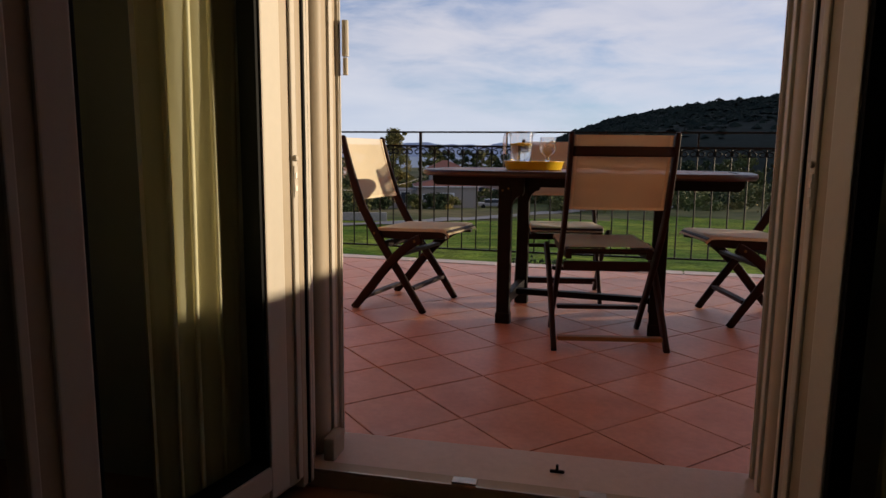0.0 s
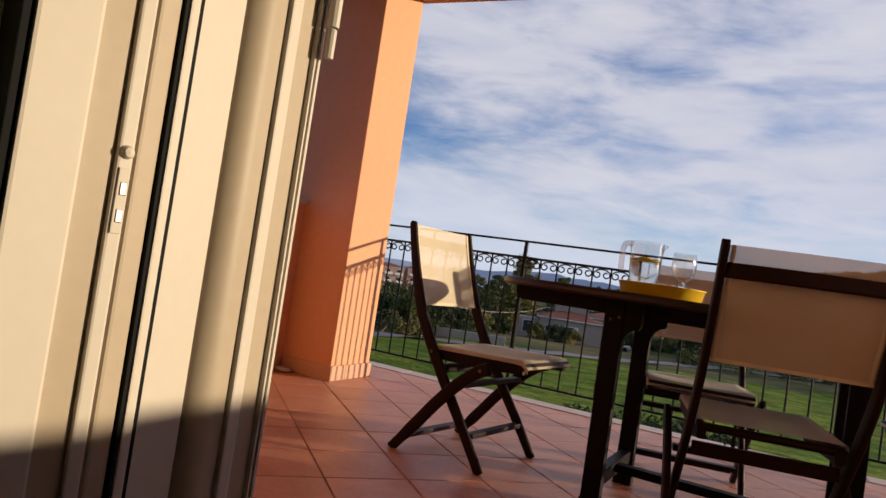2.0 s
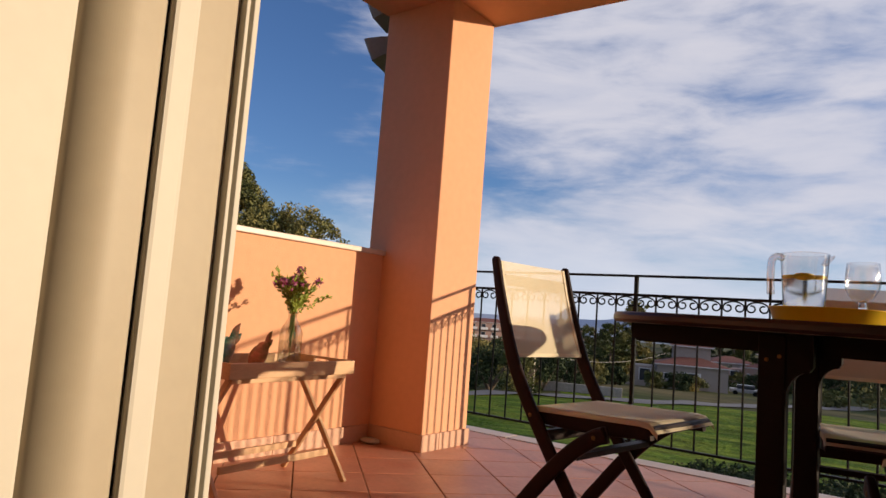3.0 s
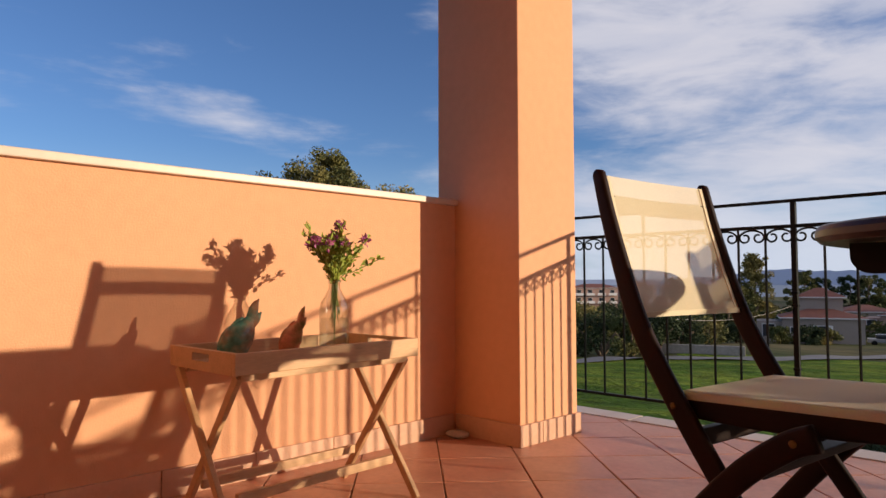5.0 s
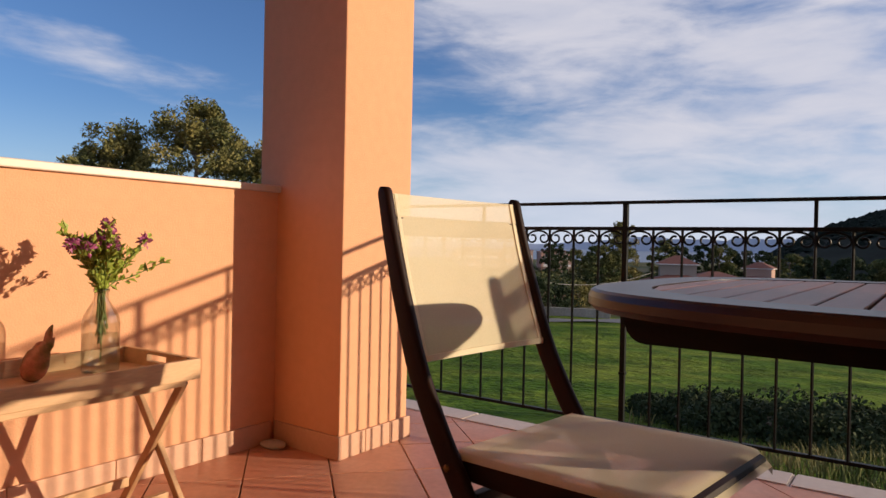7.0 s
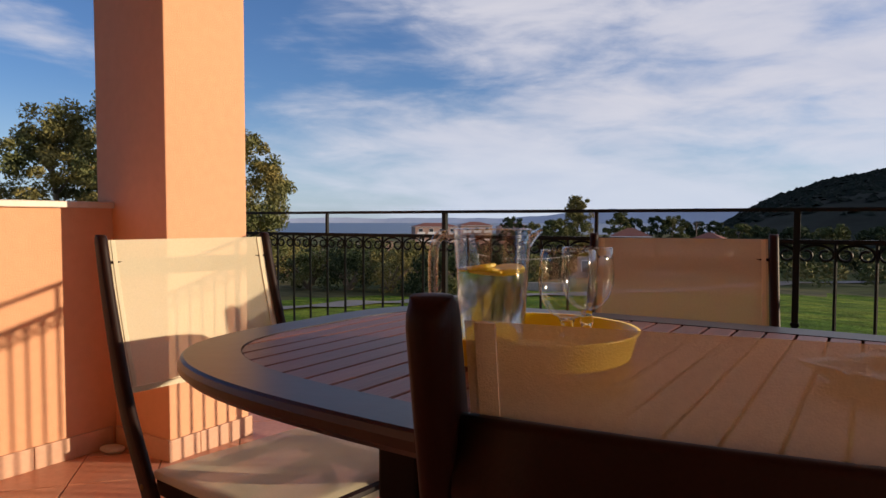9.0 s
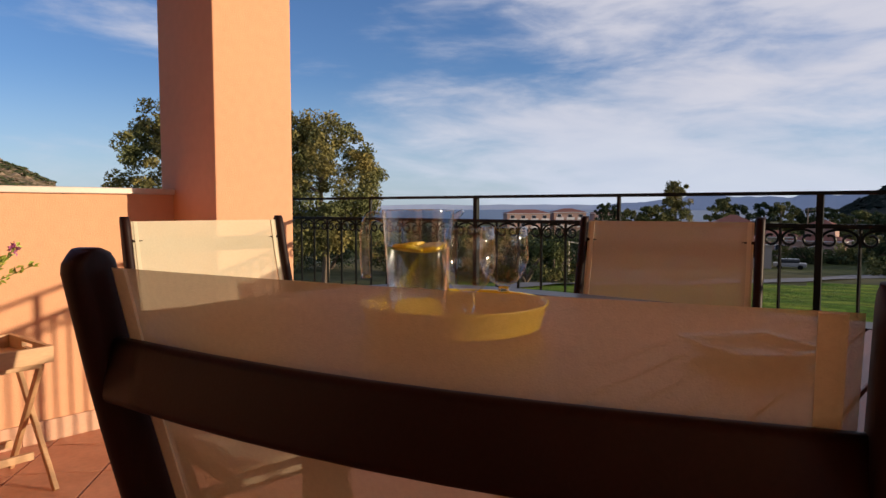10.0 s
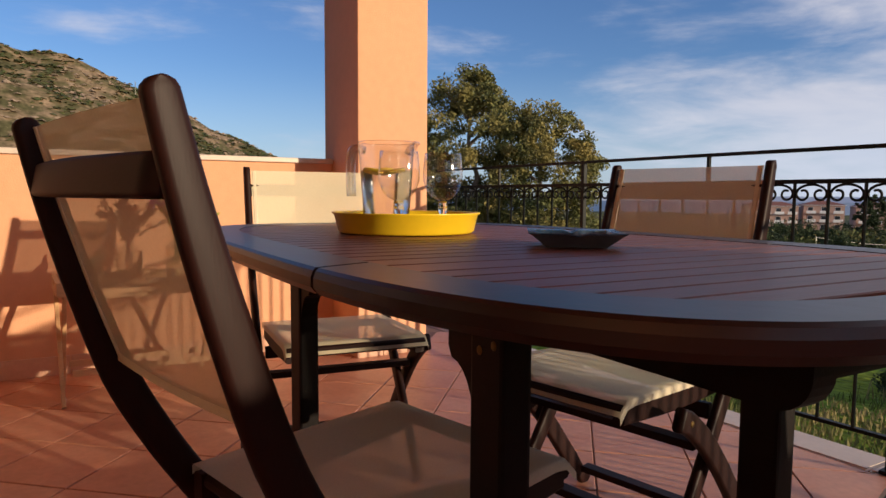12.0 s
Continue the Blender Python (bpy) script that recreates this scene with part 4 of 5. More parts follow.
for i in range(26):
    a = 2.4 * i + rng.uniform(-0.3, 0.3)
    fan = radians(rng.uniform(4, 15) if i % 3 == 0 else rng.uniform(20, 38))
    reach = rng.uniform(0.12, 0.186)
    tip = neck + Vector((math.sin(fan) * math.cos(a) * 0.9, math.sin(fan) * math.sin(a), math.cos(fan))) * reach
    mid = neck.lerp(tip, 0.5) + Vector((0, 0, 0.008))
    stems.append(([Vector((rng.uniform(-0.014, 0.014), rng.uniform(-0.014, 0.014), rng.uniform(0.07, 0.14))), neck + Vector((rng.uniform(-0.008, 0.008), rng.uniform(-0.008, 0.008), -0.01)), mid, tip], i % 2 == 0 and reach > 0.125))
# two long sprigs that hang out to the side
stems.append(([Vector((0, 0, 0.03)), Vector((0.004, 0.008, 0.212)), Vector((0.02, 0.075, 0.254)), Vector((0.03, 0.160, 0.292))], False))
stems.append(([Vector((0, 0, 0.03)), Vector((0.004, 0.008, 0.212)), Vector((0.0, 0.065, 0.282)), Vector((0.01, 0.112, 0.352))], True))
for pts, bloom in stems:
    path = smooth_path(pts, 5)
    tube(path, 0.0016, 5, flowers)
    for p in path[6:]:
        for k in range(3):
            d = (path[-1] - path[5]).normalized() * 1.1 + Vector((rng.gauss(0, 0.75), rng.gauss(0, 0.75), rng.gauss(0.1, 0.5)))
            leaf_quad(leaves, p + Vector((rng.gauss(0, .004), rng.gauss(0, .004), rng.gauss(0, .006))), d, Vector((rng.gauss(0, 1), rng.gauss(0, 1), 1)), rng.uniform(0.018, 0.031), rng.uniform(0.010, 0.015))
    if bloom:
        tip = path[-1]
        for k in range(34):
            d = Vector((rng.gauss(0, 1), rng.gauss(0, 1), rng.gauss(0.3, 0.8))).normalized()
            leaf_quad(petals, tip + d * rng.uniform(0.0, 0.012), d, Vector((rng.gauss(0, 1), rng.gauss(0, 1), 1)), rng.uniform(0.011, 0.020), rng.uniform(0.009, 0.014))
tagged(part("greenery", flowers, STEM, vase), kind="stuff")
tagged(part("leaves", leaves, LEAFM, vase), kind="stuff")
tagged(part("petals", petals, PETAL, vase), kind="stuff")


def fish_figure(m, length, mat, label):
    """A glazed fish, head down on the tray, its tail raised in two pointed lobes."""
    bm = bmesh.new()
    n = 20

    def skin(stations):
        rings = []
        for i, (x, z, r, flat) in enumerate(stations):
            q, p = stations[min(i + 1, len(stations) - 1)], stations[max(i - 1, 0)]
            d = Vector((q[0] - p[0], 0, q[1] - p[1])).normalized()
            side = Vector((-d.z, 0, d.x))
            rings.append([bm.verts.new(Vector((x * 0.80, 0, z * 1.08)) * length + side * (r * length * math.cos(a)) + Vector((0, r * length * flat * math.sin(a), 0)))
                          for a in (2 * math.pi * k / n for k in range(n))])
        for r, s in zip(rings, rings[1:]):
            for k in range(n):
                bm.faces.new((r[k], r[(k + 1) % n], s[(k + 1) % n], s[k]))
        bm.faces.new(rings[0][::-1]), bm.faces.new(rings[-1])

    skin([(-0.44, 0.16, 0.04, 0.8), (-0.40, 0.19, 0.13, 0.7), (-0.31, 0.26, 0.23, 0.62), (-0.17, 0.36, 0.31, 0.56), (-0.02, 0.47, 0.33, 0.52), (0.12, 0.59, 0.28, 0.48), (0.22, 0.71, 0.20, 0.44), (0.29, 0.82, 0.13, 0.42), (0.33, 0.90, 0.09, 0.5)])
    skin([(0.30, 0.80, 0.10, 0.45), (0.34, 0.92, 0.105, 0.36), (0.39, 1.06, 0.10, 0.34), (0.45, 1.17, 0.06, 0.32), (0.52, 1.25, 0.012, 0.5)])
    skin([(0.27, 0.74, 0.08, 0.45), (0.37, 0.81, 0.11, 0.38), (0.48, 0.89, 0.085, 0.34), (0.58, 1.00, 0.014, 0.5)])
    # back fin and belly fin
    skin([(-0.30, 0.56, 0.03, 0.5), (-0.16, 0.70, 0.05, 0.4), (0.0, 0.83, 0.05, 0.4), (0.14, 0.90, 0.02, 0.5)])
    low = min(v_.co.z for v_ in bm.verts)
    for v_ in bm.verts:
        v_.co.z -= low + 0.002
    ob = finish("ceramic_fish", bm, mat, smooth=True)
    ob.matrix_basis = m
    return tagged(ob, label, "figurine", "ceramic fish on the side table")


fish_figure(pose(-0.030, -1.183, SZ + 0.009, 0, 0, 62), 0.136, FISH_BLUE, "glazed ceramic fish in teal and brown, on the tray")
fish_figure(pose(-0.045, -1.003, SZ + 0.009, 0, 0, 20), 0.116, FISH_RED, "glazed ceramic fish in red and dark green, on the tray")

bm = bmesh.new()
bmesh.ops.create_icosphere(bm, subdivisions=3, radius=1)
for v_ in bm.verts:
    v_.co *= 1 + 0.08 * noise.noise(v_.co * 1.4)
bmesh.ops.transform(bm, matrix=pose(-0.285, -0.065, 0.016, 0, 0, 20) @ Matrix.Diagonal((0.055, 0.035, 0.017, 1)), verts=bm.verts[:])
tagged(finish("door_pebble", bm, PEBBLE, smooth=True), "flat grey pebble lying in the wall corner", "stone")

# ---- floodlights on the column ----
def floodlight(m, label):
    f = thing("floodlight", m, label, "lamp", "floodlights on the column")
    bm = bmesh.new()
    for x, w, h in ((0.0, 0.035, 0.03), (0.05, 0.06, 0.045), (0.12, 0.085, 0.06), (0.13, 0.085, 0.06)):
        ring = [bm.verts.new((x, s * w, t_ * h)) for s, t_ in ((-1, -1), (1, -1), (1, 1), (-1, 1))]
        if x:
            for k in range(4):
                bm.faces.new((last[k], last[(k + 1) % 4], ring[(k + 1) % 4], ring[k]))
        else:
            bm.faces.new(ring[::-1])
        last = ring
    bm.faces.new(last)
    part("housing", bm, LAMPGREY, f)
    part("bracket", bar([(0.06, 0, -0.03), (0.02, 0, -0.09), (-0.06, 0, -0.10)], 0.02, 0.03), LAMPGREY, f)
    part("lens", box(0.131, 0.134, -0.07, 0.07, -0.048, 0.048), WINDARK, f)
    return f


floodlight(pose(-0.550, 0.18, 2.29, 0, 25, 200) @ Matrix.Scale(1.25, 4), "grey floodlight fixed to the column")
floodlight(pose(-0.530, 0.14, 2.53, 0, 25, 200) @ Matrix.Scale(1.25, 4), "grey floodlight fixed near the column's top")


# ---- landscape ----
EYE = (2.0, -2.0)
PROFILE = [(0, -1.0), (3, -1.15), (7, -1.55), (14, -2.5), (24, -3.6), (45, -5.2), (64, -6.2), (100, -7.2), (200, -9.2), (400, -12.0), (700, -16.0), (1000, -20.0), (1500, -24.0), (4900, -60.0)]


def ground_z(x, y):
    r = math.hypot(x - EYE[0], y - EYE[1])
    for (r0, z0), (r1, z1) in zip(PROFILE, PROFILE[1:]):
        if r <= r1:
            u = (r - r0) / (r1 - r0)
            z = z0 + (z1 - z0) * u
            break
    else:
        z = -60
    amp = min(0.012 * r, 0.9)
    return z + amp * noise.noise(Vector((x * 0.03, y * 0.03, 0))) + min(0.30, 0.011 * r) * noise.noise(Vector((x * 0.09, y * 0.22, 2)))


def at(az, r):
    a = radians(az)
    x, y = EYE[0] + r * math.sin(a), EYE[1] + r * math.cos(a)
    return x, y, ground_z(x, y)


radii = [0.0] + [1.5 * 1.075 ** k for k in range(112)]
verts, faces = [(EYE[0], EYE[1], -1.0)], []
NA = 160
for r in radii[1:]:
    for k in range(NA):
        a = 2 * math.pi * k / NA
        x, y = EYE[0] + r * math.sin(a), EYE[1] + r * math.cos(a)
        verts.append((x, y, ground_z(x, y)))
for k in range(NA):
    faces.append((0, 1 + (k + 1) % NA, 1 + k))
for i in range(len(radii) - 2):
    for k in range(NA):
        p, q = 1 + i * NA + k, 1 + i * NA + (k + 1) % NA
        faces.append((p, q, q + NA, p + NA))
ground = from_lists("ground", verts, faces, GRASS, smooth=True)
ground.data.materials.append(SCRUBLAND)
for p in ground.data.polygons:
    q = p.center
    d = math.hypot(q.x - EYE[0], q.y - EYE[1])
    a = math.degrees(math.atan2(q.x - EYE[0], q.y - EYE[1]))
    limit = 62 + 0.6 * max(0.0, a + 30) + 5 * noise.noise(Vector((q.x * 0.05, q.y * 0.05, 9)))
    if d > limit or a < -48:
        p.material_index = 1
tagged(ground, "green lawn and fields falling away from the terrace", "ground", kind="structure")

bm = bmesh.new()
seaz = -20.3
ring = [[bm.verts.new((r * math.sin(radians(a)), r * math.cos(radians(a)), seaz)) for a in range(-110, 21, 5)] for r in (850, 1600, 4800)]
for r, s in zip(ring, ring[1:]):
    for k in range(len(r) - 1):
        bm.faces.new((r[k], r[k + 1], s[k + 1], s[k]))
tagged(finish("sea", bm, SEA), "calm blue sea on the horizon", "sea", kind="structure")


def strip(name, pts, width, mat, label, category, lift=0.05):
    rows = []
    path = smooth_path([Vector((*at(a, r)[:2], 0)) for a, r in pts], 10)
    for i, p in enumerate(path):
        d = (path[min(i + 1, len(path) - 1)] - path[max(i - 1, 0)]).normalized()
        n = Vector((-d.y, d.x, 0))
        row = []
        for k in range(5):
            q = p + n * width * (k / 4 - 0.5)
            row.append((q.x, q.y, ground_z(q.x, q.y) + lift))
        rows.append(row)
    return tagged(finish(name, sheet(rows), mat), label, category, kind="structure")


strip("road", [(-60, 42), (-42, 50), (-35, 55), (-30, 60), (-24, 63), (-19, 66), (-12, 76), (-4, 95), (6, 120)], 3.4, ROADM, "narrow grey asphalt road below the fields", "road", 0.10)


def hill(name, az0, az1, ridge, r_near, r_far, mat, label, rough):
    """A hillside whose crest stands at the given elevations (degrees) from west to east."""
    rows = []
    nA = 110
    for j in range(34):
        v_ = j / 33
        r = r_near + (r_far - r_near) * v_
        row = []
        for i in range(nA + 1):
            u = i / nA
            az = az0 + (az1 - az0) * u
            k = u * (len(ridge) - 1)
            k0_ = min(int(k), len(ridge) - 2)
            el = ridge[k0_] + (ridge[k0_ + 1] - ridge[k0_]) * (k - k0_)
            crest = 0.8 + r_far * math.tan(radians(el))
            base = ground_z(*at(az, r_near)[:2]) - 2
            f = v_ ** 0.8
            x, y, _ = at(az, r)
            n = noise.fractal(Vector((x, y, 0)) * rough, 0.6, 2.2, 6)
            row.append((x, y, base + (crest - base) * f + n * 0.035 * (crest - base + 12) * (0.3 + f)))
        rows.append(row)
    ob = tagged(finish(name, sheet(rows), mat, smooth=True), label, "hill", kind="structure")
    return ob


EAST_RIDGE = [-0.1, 1.9, 3.0, 3.65, 4.1, 4.5, 4.8, 5.05, 5.2, 5.3, 5.3, 5.2, 5.0, 5.0, 5.0, 5.0, 5.0, 5.0, 5.0, 5.0]
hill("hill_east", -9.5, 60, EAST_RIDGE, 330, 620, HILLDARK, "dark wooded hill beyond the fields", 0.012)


# lumps that stand on a hillside: trees, scrub or rocks
WEST_RIDGE = [8.8, 9.8, 11.2, 12.4, 13.0, 12.8, 12.1, 11.3, 10.1, 8.6, 6.2, 4.1, 1.9]


hill("hill_west", -130, -71, WEST_RIDGE, 260, 420, HILLROCK, "rocky hillside with scrub in the evening sun", 0.02)


def hill_lumps(rng, az0, az1, ridge, r_near, r_far, rough, count, spread, size, tall, sign=0.0):
    verts, faces = [], []
    for _ in range(count):
        u = rng.random()
        v_ = 1 - abs(rng.gauss(0, spread))
        if v_ < 0.05:
            continue
        r = r_near + (r_far - r_near) * v_
        az = az0 + (az1 - az0) * u
        k = u * (len(ridge) - 1)
        k0_ = min(int(k), len(ridge) - 2)
        el = ridge[k0_] + (ridge[k0_ + 1] - ridge[k0_]) * (k - k0_)
        crest = 0.8 + r_far * math.tan(radians(el))
        x, y, z = at(az, r)
        base = ground_z(*at(az, r_near)[:2]) - 2
        n = noise.fractal(Vector((x, y, 0)) * rough, 0.6, 2.2, 6)
        zz = base + (crest - base) * v_ ** 0.8 + n * 0.035 * (crest - base + 12) * (0.3 + v_ ** 0.8)
        if noise.noise(Vector((x * 0.035, y * 0.035, 7.0))) * sign < -0.08:
            continue
        w = rng.uniform(*size)
        i = len(verts)
        c = Vector((x, y, zz))
        ring = [c + Vector((w * math.cos(a) * rng.uniform(0.7, 1.2), w * math.sin(a) * rng.uniform(0.7, 1.2), rng.uniform(-0.25, 0.25) * w)) for a in (0, 1.05, 2.1, 3.15, 4.2, 5.25)]
        verts.extend(ring + [c + Vector((rng.gauss(0, 0.12) * w, rng.gauss(0, 0.12) * w, w * rng.uniform(*tall)))])
        faces.extend((i + q, i + (q + 1) % 6, i + 6) for q in range(6))
    return verts, faces


rng = random.Random(31)
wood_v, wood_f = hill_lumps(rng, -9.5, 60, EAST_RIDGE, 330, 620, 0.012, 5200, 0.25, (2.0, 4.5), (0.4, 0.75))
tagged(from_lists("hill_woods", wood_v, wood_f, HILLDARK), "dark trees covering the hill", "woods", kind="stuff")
wood_v, wood_f = hill_lumps(rng, -130, -71, WEST_RIDGE, 260, 420, 0.02, 8000, 0.45, (0.7, 2.2), (0.3, 0.6), 1.0)
tagged(from_lists("hill_scrub", wood_v, wood_f, LEAF, smooth=True), "dark green scrub dotted over the rocky hillside", "scrub", kind="stuff")
wood_v, wood_f = hill_lumps(rng, -130, -71, WEST_RIDGE, 260, 420, 0.02, 3000, 0.35, (0.5, 2.2), (0.25, 0.7), -1.0)
tagged(from_lists("hill_rocks", wood_v, wood_f, HILLSTONE), "pale weathered rock outcrops on the hillside", "rocks", kind="stuff")

# small lattice mast on the rocky hill
x, y, _ = at(-84.6, 405)
mast = thing("power_pylon", pose(x, y, 52.0), "thin grey lattice pylon on the hilltop", "pylon")
for sx in (-1, 1):
    part("leg", tube([(sx * 1.6, 0, -8), (sx * 0.5, 0, 5), (sx * 0.25, 0, 11)], 0.10, 5), LAMPGREY, mast)
for z0, z1, w0, w1 in ((-6, -2, 1.45, 1.1), (-2, 2, 1.1, 0.75), (2, 5, 0.75, 0.5)):
    part("brace", tube([(-w0, 0, z0), (w1, 0, z1)], 0.07, 4), LAMPGREY, mast)
    part("brace", tube([(w0, 0, z0), (-w1, 0, z1)], 0.07, 4), LAMPGREY, mast)
for z0, w0 in ((6.0, 3.6), (8.8, 4.4)):
    part("crossarm", tube([(-w0, 0, z0 + 0.5), (0, 0, z0), (w0, 0, z0 + 0.5)], 0.10, 5), LAMPGREY, mast)


def far_range(az0, az1, r, crest, label, seed):
    rows_low, rows_high = [], []
    n = 80
    for i in range(n + 1):
        u = i / n
        az = radians(az0 + (az1 - az0) * u)
        h = crest * math.sin(math.pi * u) ** 0.5 * (0.75 + 0.35 * noise.fractal(Vector((u * 6 + seed, seed, 0)), 0.8, 2.0, 5))
        x, y = r * math.sin(az), r * math.cos(az)
        rows_low.append((x * 0.985, y * 0.985, -45))
        rows_high.append((x, y, max(-20, h)))
    ob = finish("far_mountains", sheet([rows_low, rows_high, [(x * 1.01, y * 1.01, -45) for x, y, z in rows_high]]), RANGE)
    return tagged(ob, label, "mountains", kind="structure")


far_range(-27, 2, 4550, 92, "pale blue mountains across the sea", 4)
far_range(-50, -20, 4700, 22, "low pale mountains across the sea", 9)


# ---- trees and shrubs ----
def leaf_cloud(verts, faces, centre, radius, count, size, rng, squash=0.8):
    for _ in range(count):
        d = Vector((rng.gauss(0, 1), rng.gauss(0, 1), rng.gauss(0, 1)))
        d.normalize()
        q = radius * rng.random() ** 0.4
        p = Vector(centre) + Vector((d.x * q, d.y * q, d.z * q * squash))
        a = Vector((rng.gauss(0, 1), rng.gauss(0, 1), rng.gauss(-0.3, 0.8))).normalized()
        b = a.orthogonal().normalized()
        b = (b * math.cos(rng.uniform(0, 6.3)) + a.cross(b) * math.sin(rng.uniform(0, 6.3)))
        s = size * rng.uniform(0.6, 1.3)
        i = len(verts)
        verts += [p - a * s, p + b * s * 0.42, p + a * s, p - b * s * 0.42]
        faces.append((i, i + 1, i + 2, i + 3))


def tree(az, r, height, width, seed, leaf, label, name="tree", clumps=60, per=70, size=0.35, trunk_part=0.35, tall=1.0, lean=0.0, category="tree"):
    rng = random.Random(seed)
    x, y, z = at(az, r)
    t = thing(name, pose(x, y, z - 0.15), label, category)
    top = height
    trunk = [Vector((0, 0, 0))]
    for k in range(1, 6):
        trunk.append(Vector((rng.gauss(0, 0.02) * height + lean * k / 5, rng.gauss(0, 0.02) * height, top * 0.8 * k / 5)))
    bt = tube(trunk, [height * 0.024 * (1 - 0.15 * k) for k in range(6)], 8)
    ends = []
    for k in range(9):
        u = rng.uniform(trunk_part * 0.8, 0.95)
        i = min(int(u * 5), 4)
        base = trunk[i].lerp(trunk[i + 1], u * 5 - i)
        a = rng.uniform(0, 6.28)
        reach = width * 0.5 * rng.uniform(0.45, 0.8) * (1.15 - 0.5 * u)
        tip = base + Vector((math.cos(a) * reach, math.sin(a) * reach, height * rng.uniform(0.06, 0.17)))
        mid = base.lerp(tip, 0.5) + Vector((0, 0, height * 0.02))
        tube([base, mid, tip], [height * 0.010, height * 0.007, height * 0.003], 6, bt)
        ends += [tip, mid]
    part("trunk", bt, BARK, t)
    verts, faces = [], []
    for k in range(clumps):
        if k < len(ends):
            c = ends[k]
        else:
            u = rng.random()
            zc = height * (trunk_part + (1 - trunk_part) * u)
            w = width * 0.5 * math.sin(math.pi * (0.14 + 0.80 * u)) ** 0.7 * (1.0 if tall == 1.0 else (1 - 0.6 * u))
            a = rng.uniform(0, 6.28)
            q = w * rng.random() ** 0.45
            c = Vector((math.cos(a) * q + lean * u, math.sin(a) * q, zc * rng.uniform(0.94, 1.0)))
        leaf_cloud(verts, faces, c, width * rng.uniform(0.055, 0.115), per, size, rng)
    from_lists("crown", verts, faces, leaf, t)
    return t


tree(-56.5, 62, 18.9, 11.5, 21, EUCA, "tall eucalyptus tree with a loose golden green crown", clumps=200, per=210, size=0.17, trunk_part=0.25)
tree(-62.6, 64, 16.9, 10.5, 22, EUCA, "tall eucalyptus tree with a loose golden green crown", clumps=180, per=210, size=0.17, trunk_part=0.25)
tree(-50.3, 61, 15.8, 11.0, 23, EUCA, "tall eucalyptus tree with a loose golden green crown", clumps=190, per=210, size=0.17, trunk_part=0.2)
tree(-21.2, 112, 12.6, 7.5, 24, EUCA, "tall pointed eucalyptus beside the house", clumps=150, per=110, size=0.20, trunk_part=0.06, tall=0.5)
tree(-23.0, 108, 8.4, 6.5, 25, LEAF, "broad olive green tree beside the house", clumps=110, per=100, size=0.20, trunk_part=0.1)
rng = random.Random(5)
for k, (az, r, h, w) in enumerate(((-17.6, 175, 11.6, 9), (-16.6, 185, 10.4, 9), (-14.6, 190, 10.9, 8), (-13.4, 190, 11.8, 10), (-12.0, 200, 10.4, 12), (-10.2, 200, 10.2, 10), (-8.4, 180, 9.0, 10),
                                 (-27.0, 230, 11.8, 7), (-26.2, 240, 11.4, 9), (-24.4, 220, 10.6, 12), (-6.5, 150, 8.6, 9), (-4.5, 145, 8.0, 9), (-2.0, 150, 9.0, 10), (1.0, 140, 8.6, 10), (4.0, 150, 9, 10), (7.5, 140, 9, 11), (11, 140, 9, 11))):
    tree(az, r, h, w, 40 + k, DARKLEAF if k % 3 else LEAF, "dark tree in the belt behind the houses", clumps=60, per=80, size=0.34, trunk_part=0.12)


def shrub(az, r, height, width, seed, leaf, label, clumps=26, per=90, size=0.12):
    rng = random.Random(seed)
    x, y, z = at(az, r)
    t = thing("shrub", pose(x, y, z - 0.05), label, "shrub")
    bt = bmesh.new()
    verts, faces = [], []
    for k in range(6):
        a = rng.uniform(0, 6.28)
        tube([(0, 0, 0), (math.cos(a) * width * 0.12, math.sin(a) * width * 0.12, height * 0.3), (math.cos(a) * width * 0.3, math.sin(a) * width * 0.3, height * 0.6)], [0.03 * width, 0.02 * width, 0.008 * width], 5, bt)
    part("stem", bt, BARK, t)
    for k in range(clumps):
        a, q, u = rng.uniform(0, 6.28), rng.random() ** 0.5, rng.random()
        c = (math.cos(a) * q * width * 0.42 * (1.1 - 0.5 * u), math.sin(a) * q * width * 0.42 * (1.1 - 0.5 * u), height * (0.12 + 0.78 * u))
        leaf_cloud(verts, faces, c, width * rng.uniform(0.09, 0.17), per, size, rng)
    from_lists("crown", verts, faces, leaf, t)
    return t


for k, (az, r, h, w) in enumerate(((-18.0, 14.4, 0.32, 2.0), (-14.0, 13.0, 0.5, 2.8), (-10.2, 13.8, 0.38, 2.0), (-6.5, 12.4, 0.6, 3.2), (-2.0, 13.6, 0.48, 2.4))):
    shrub(az, r, h, w, 70 + k, DARKLEAF, "dark green shrub on the bank below the terrace", clumps=38, per=330, size=0.05)
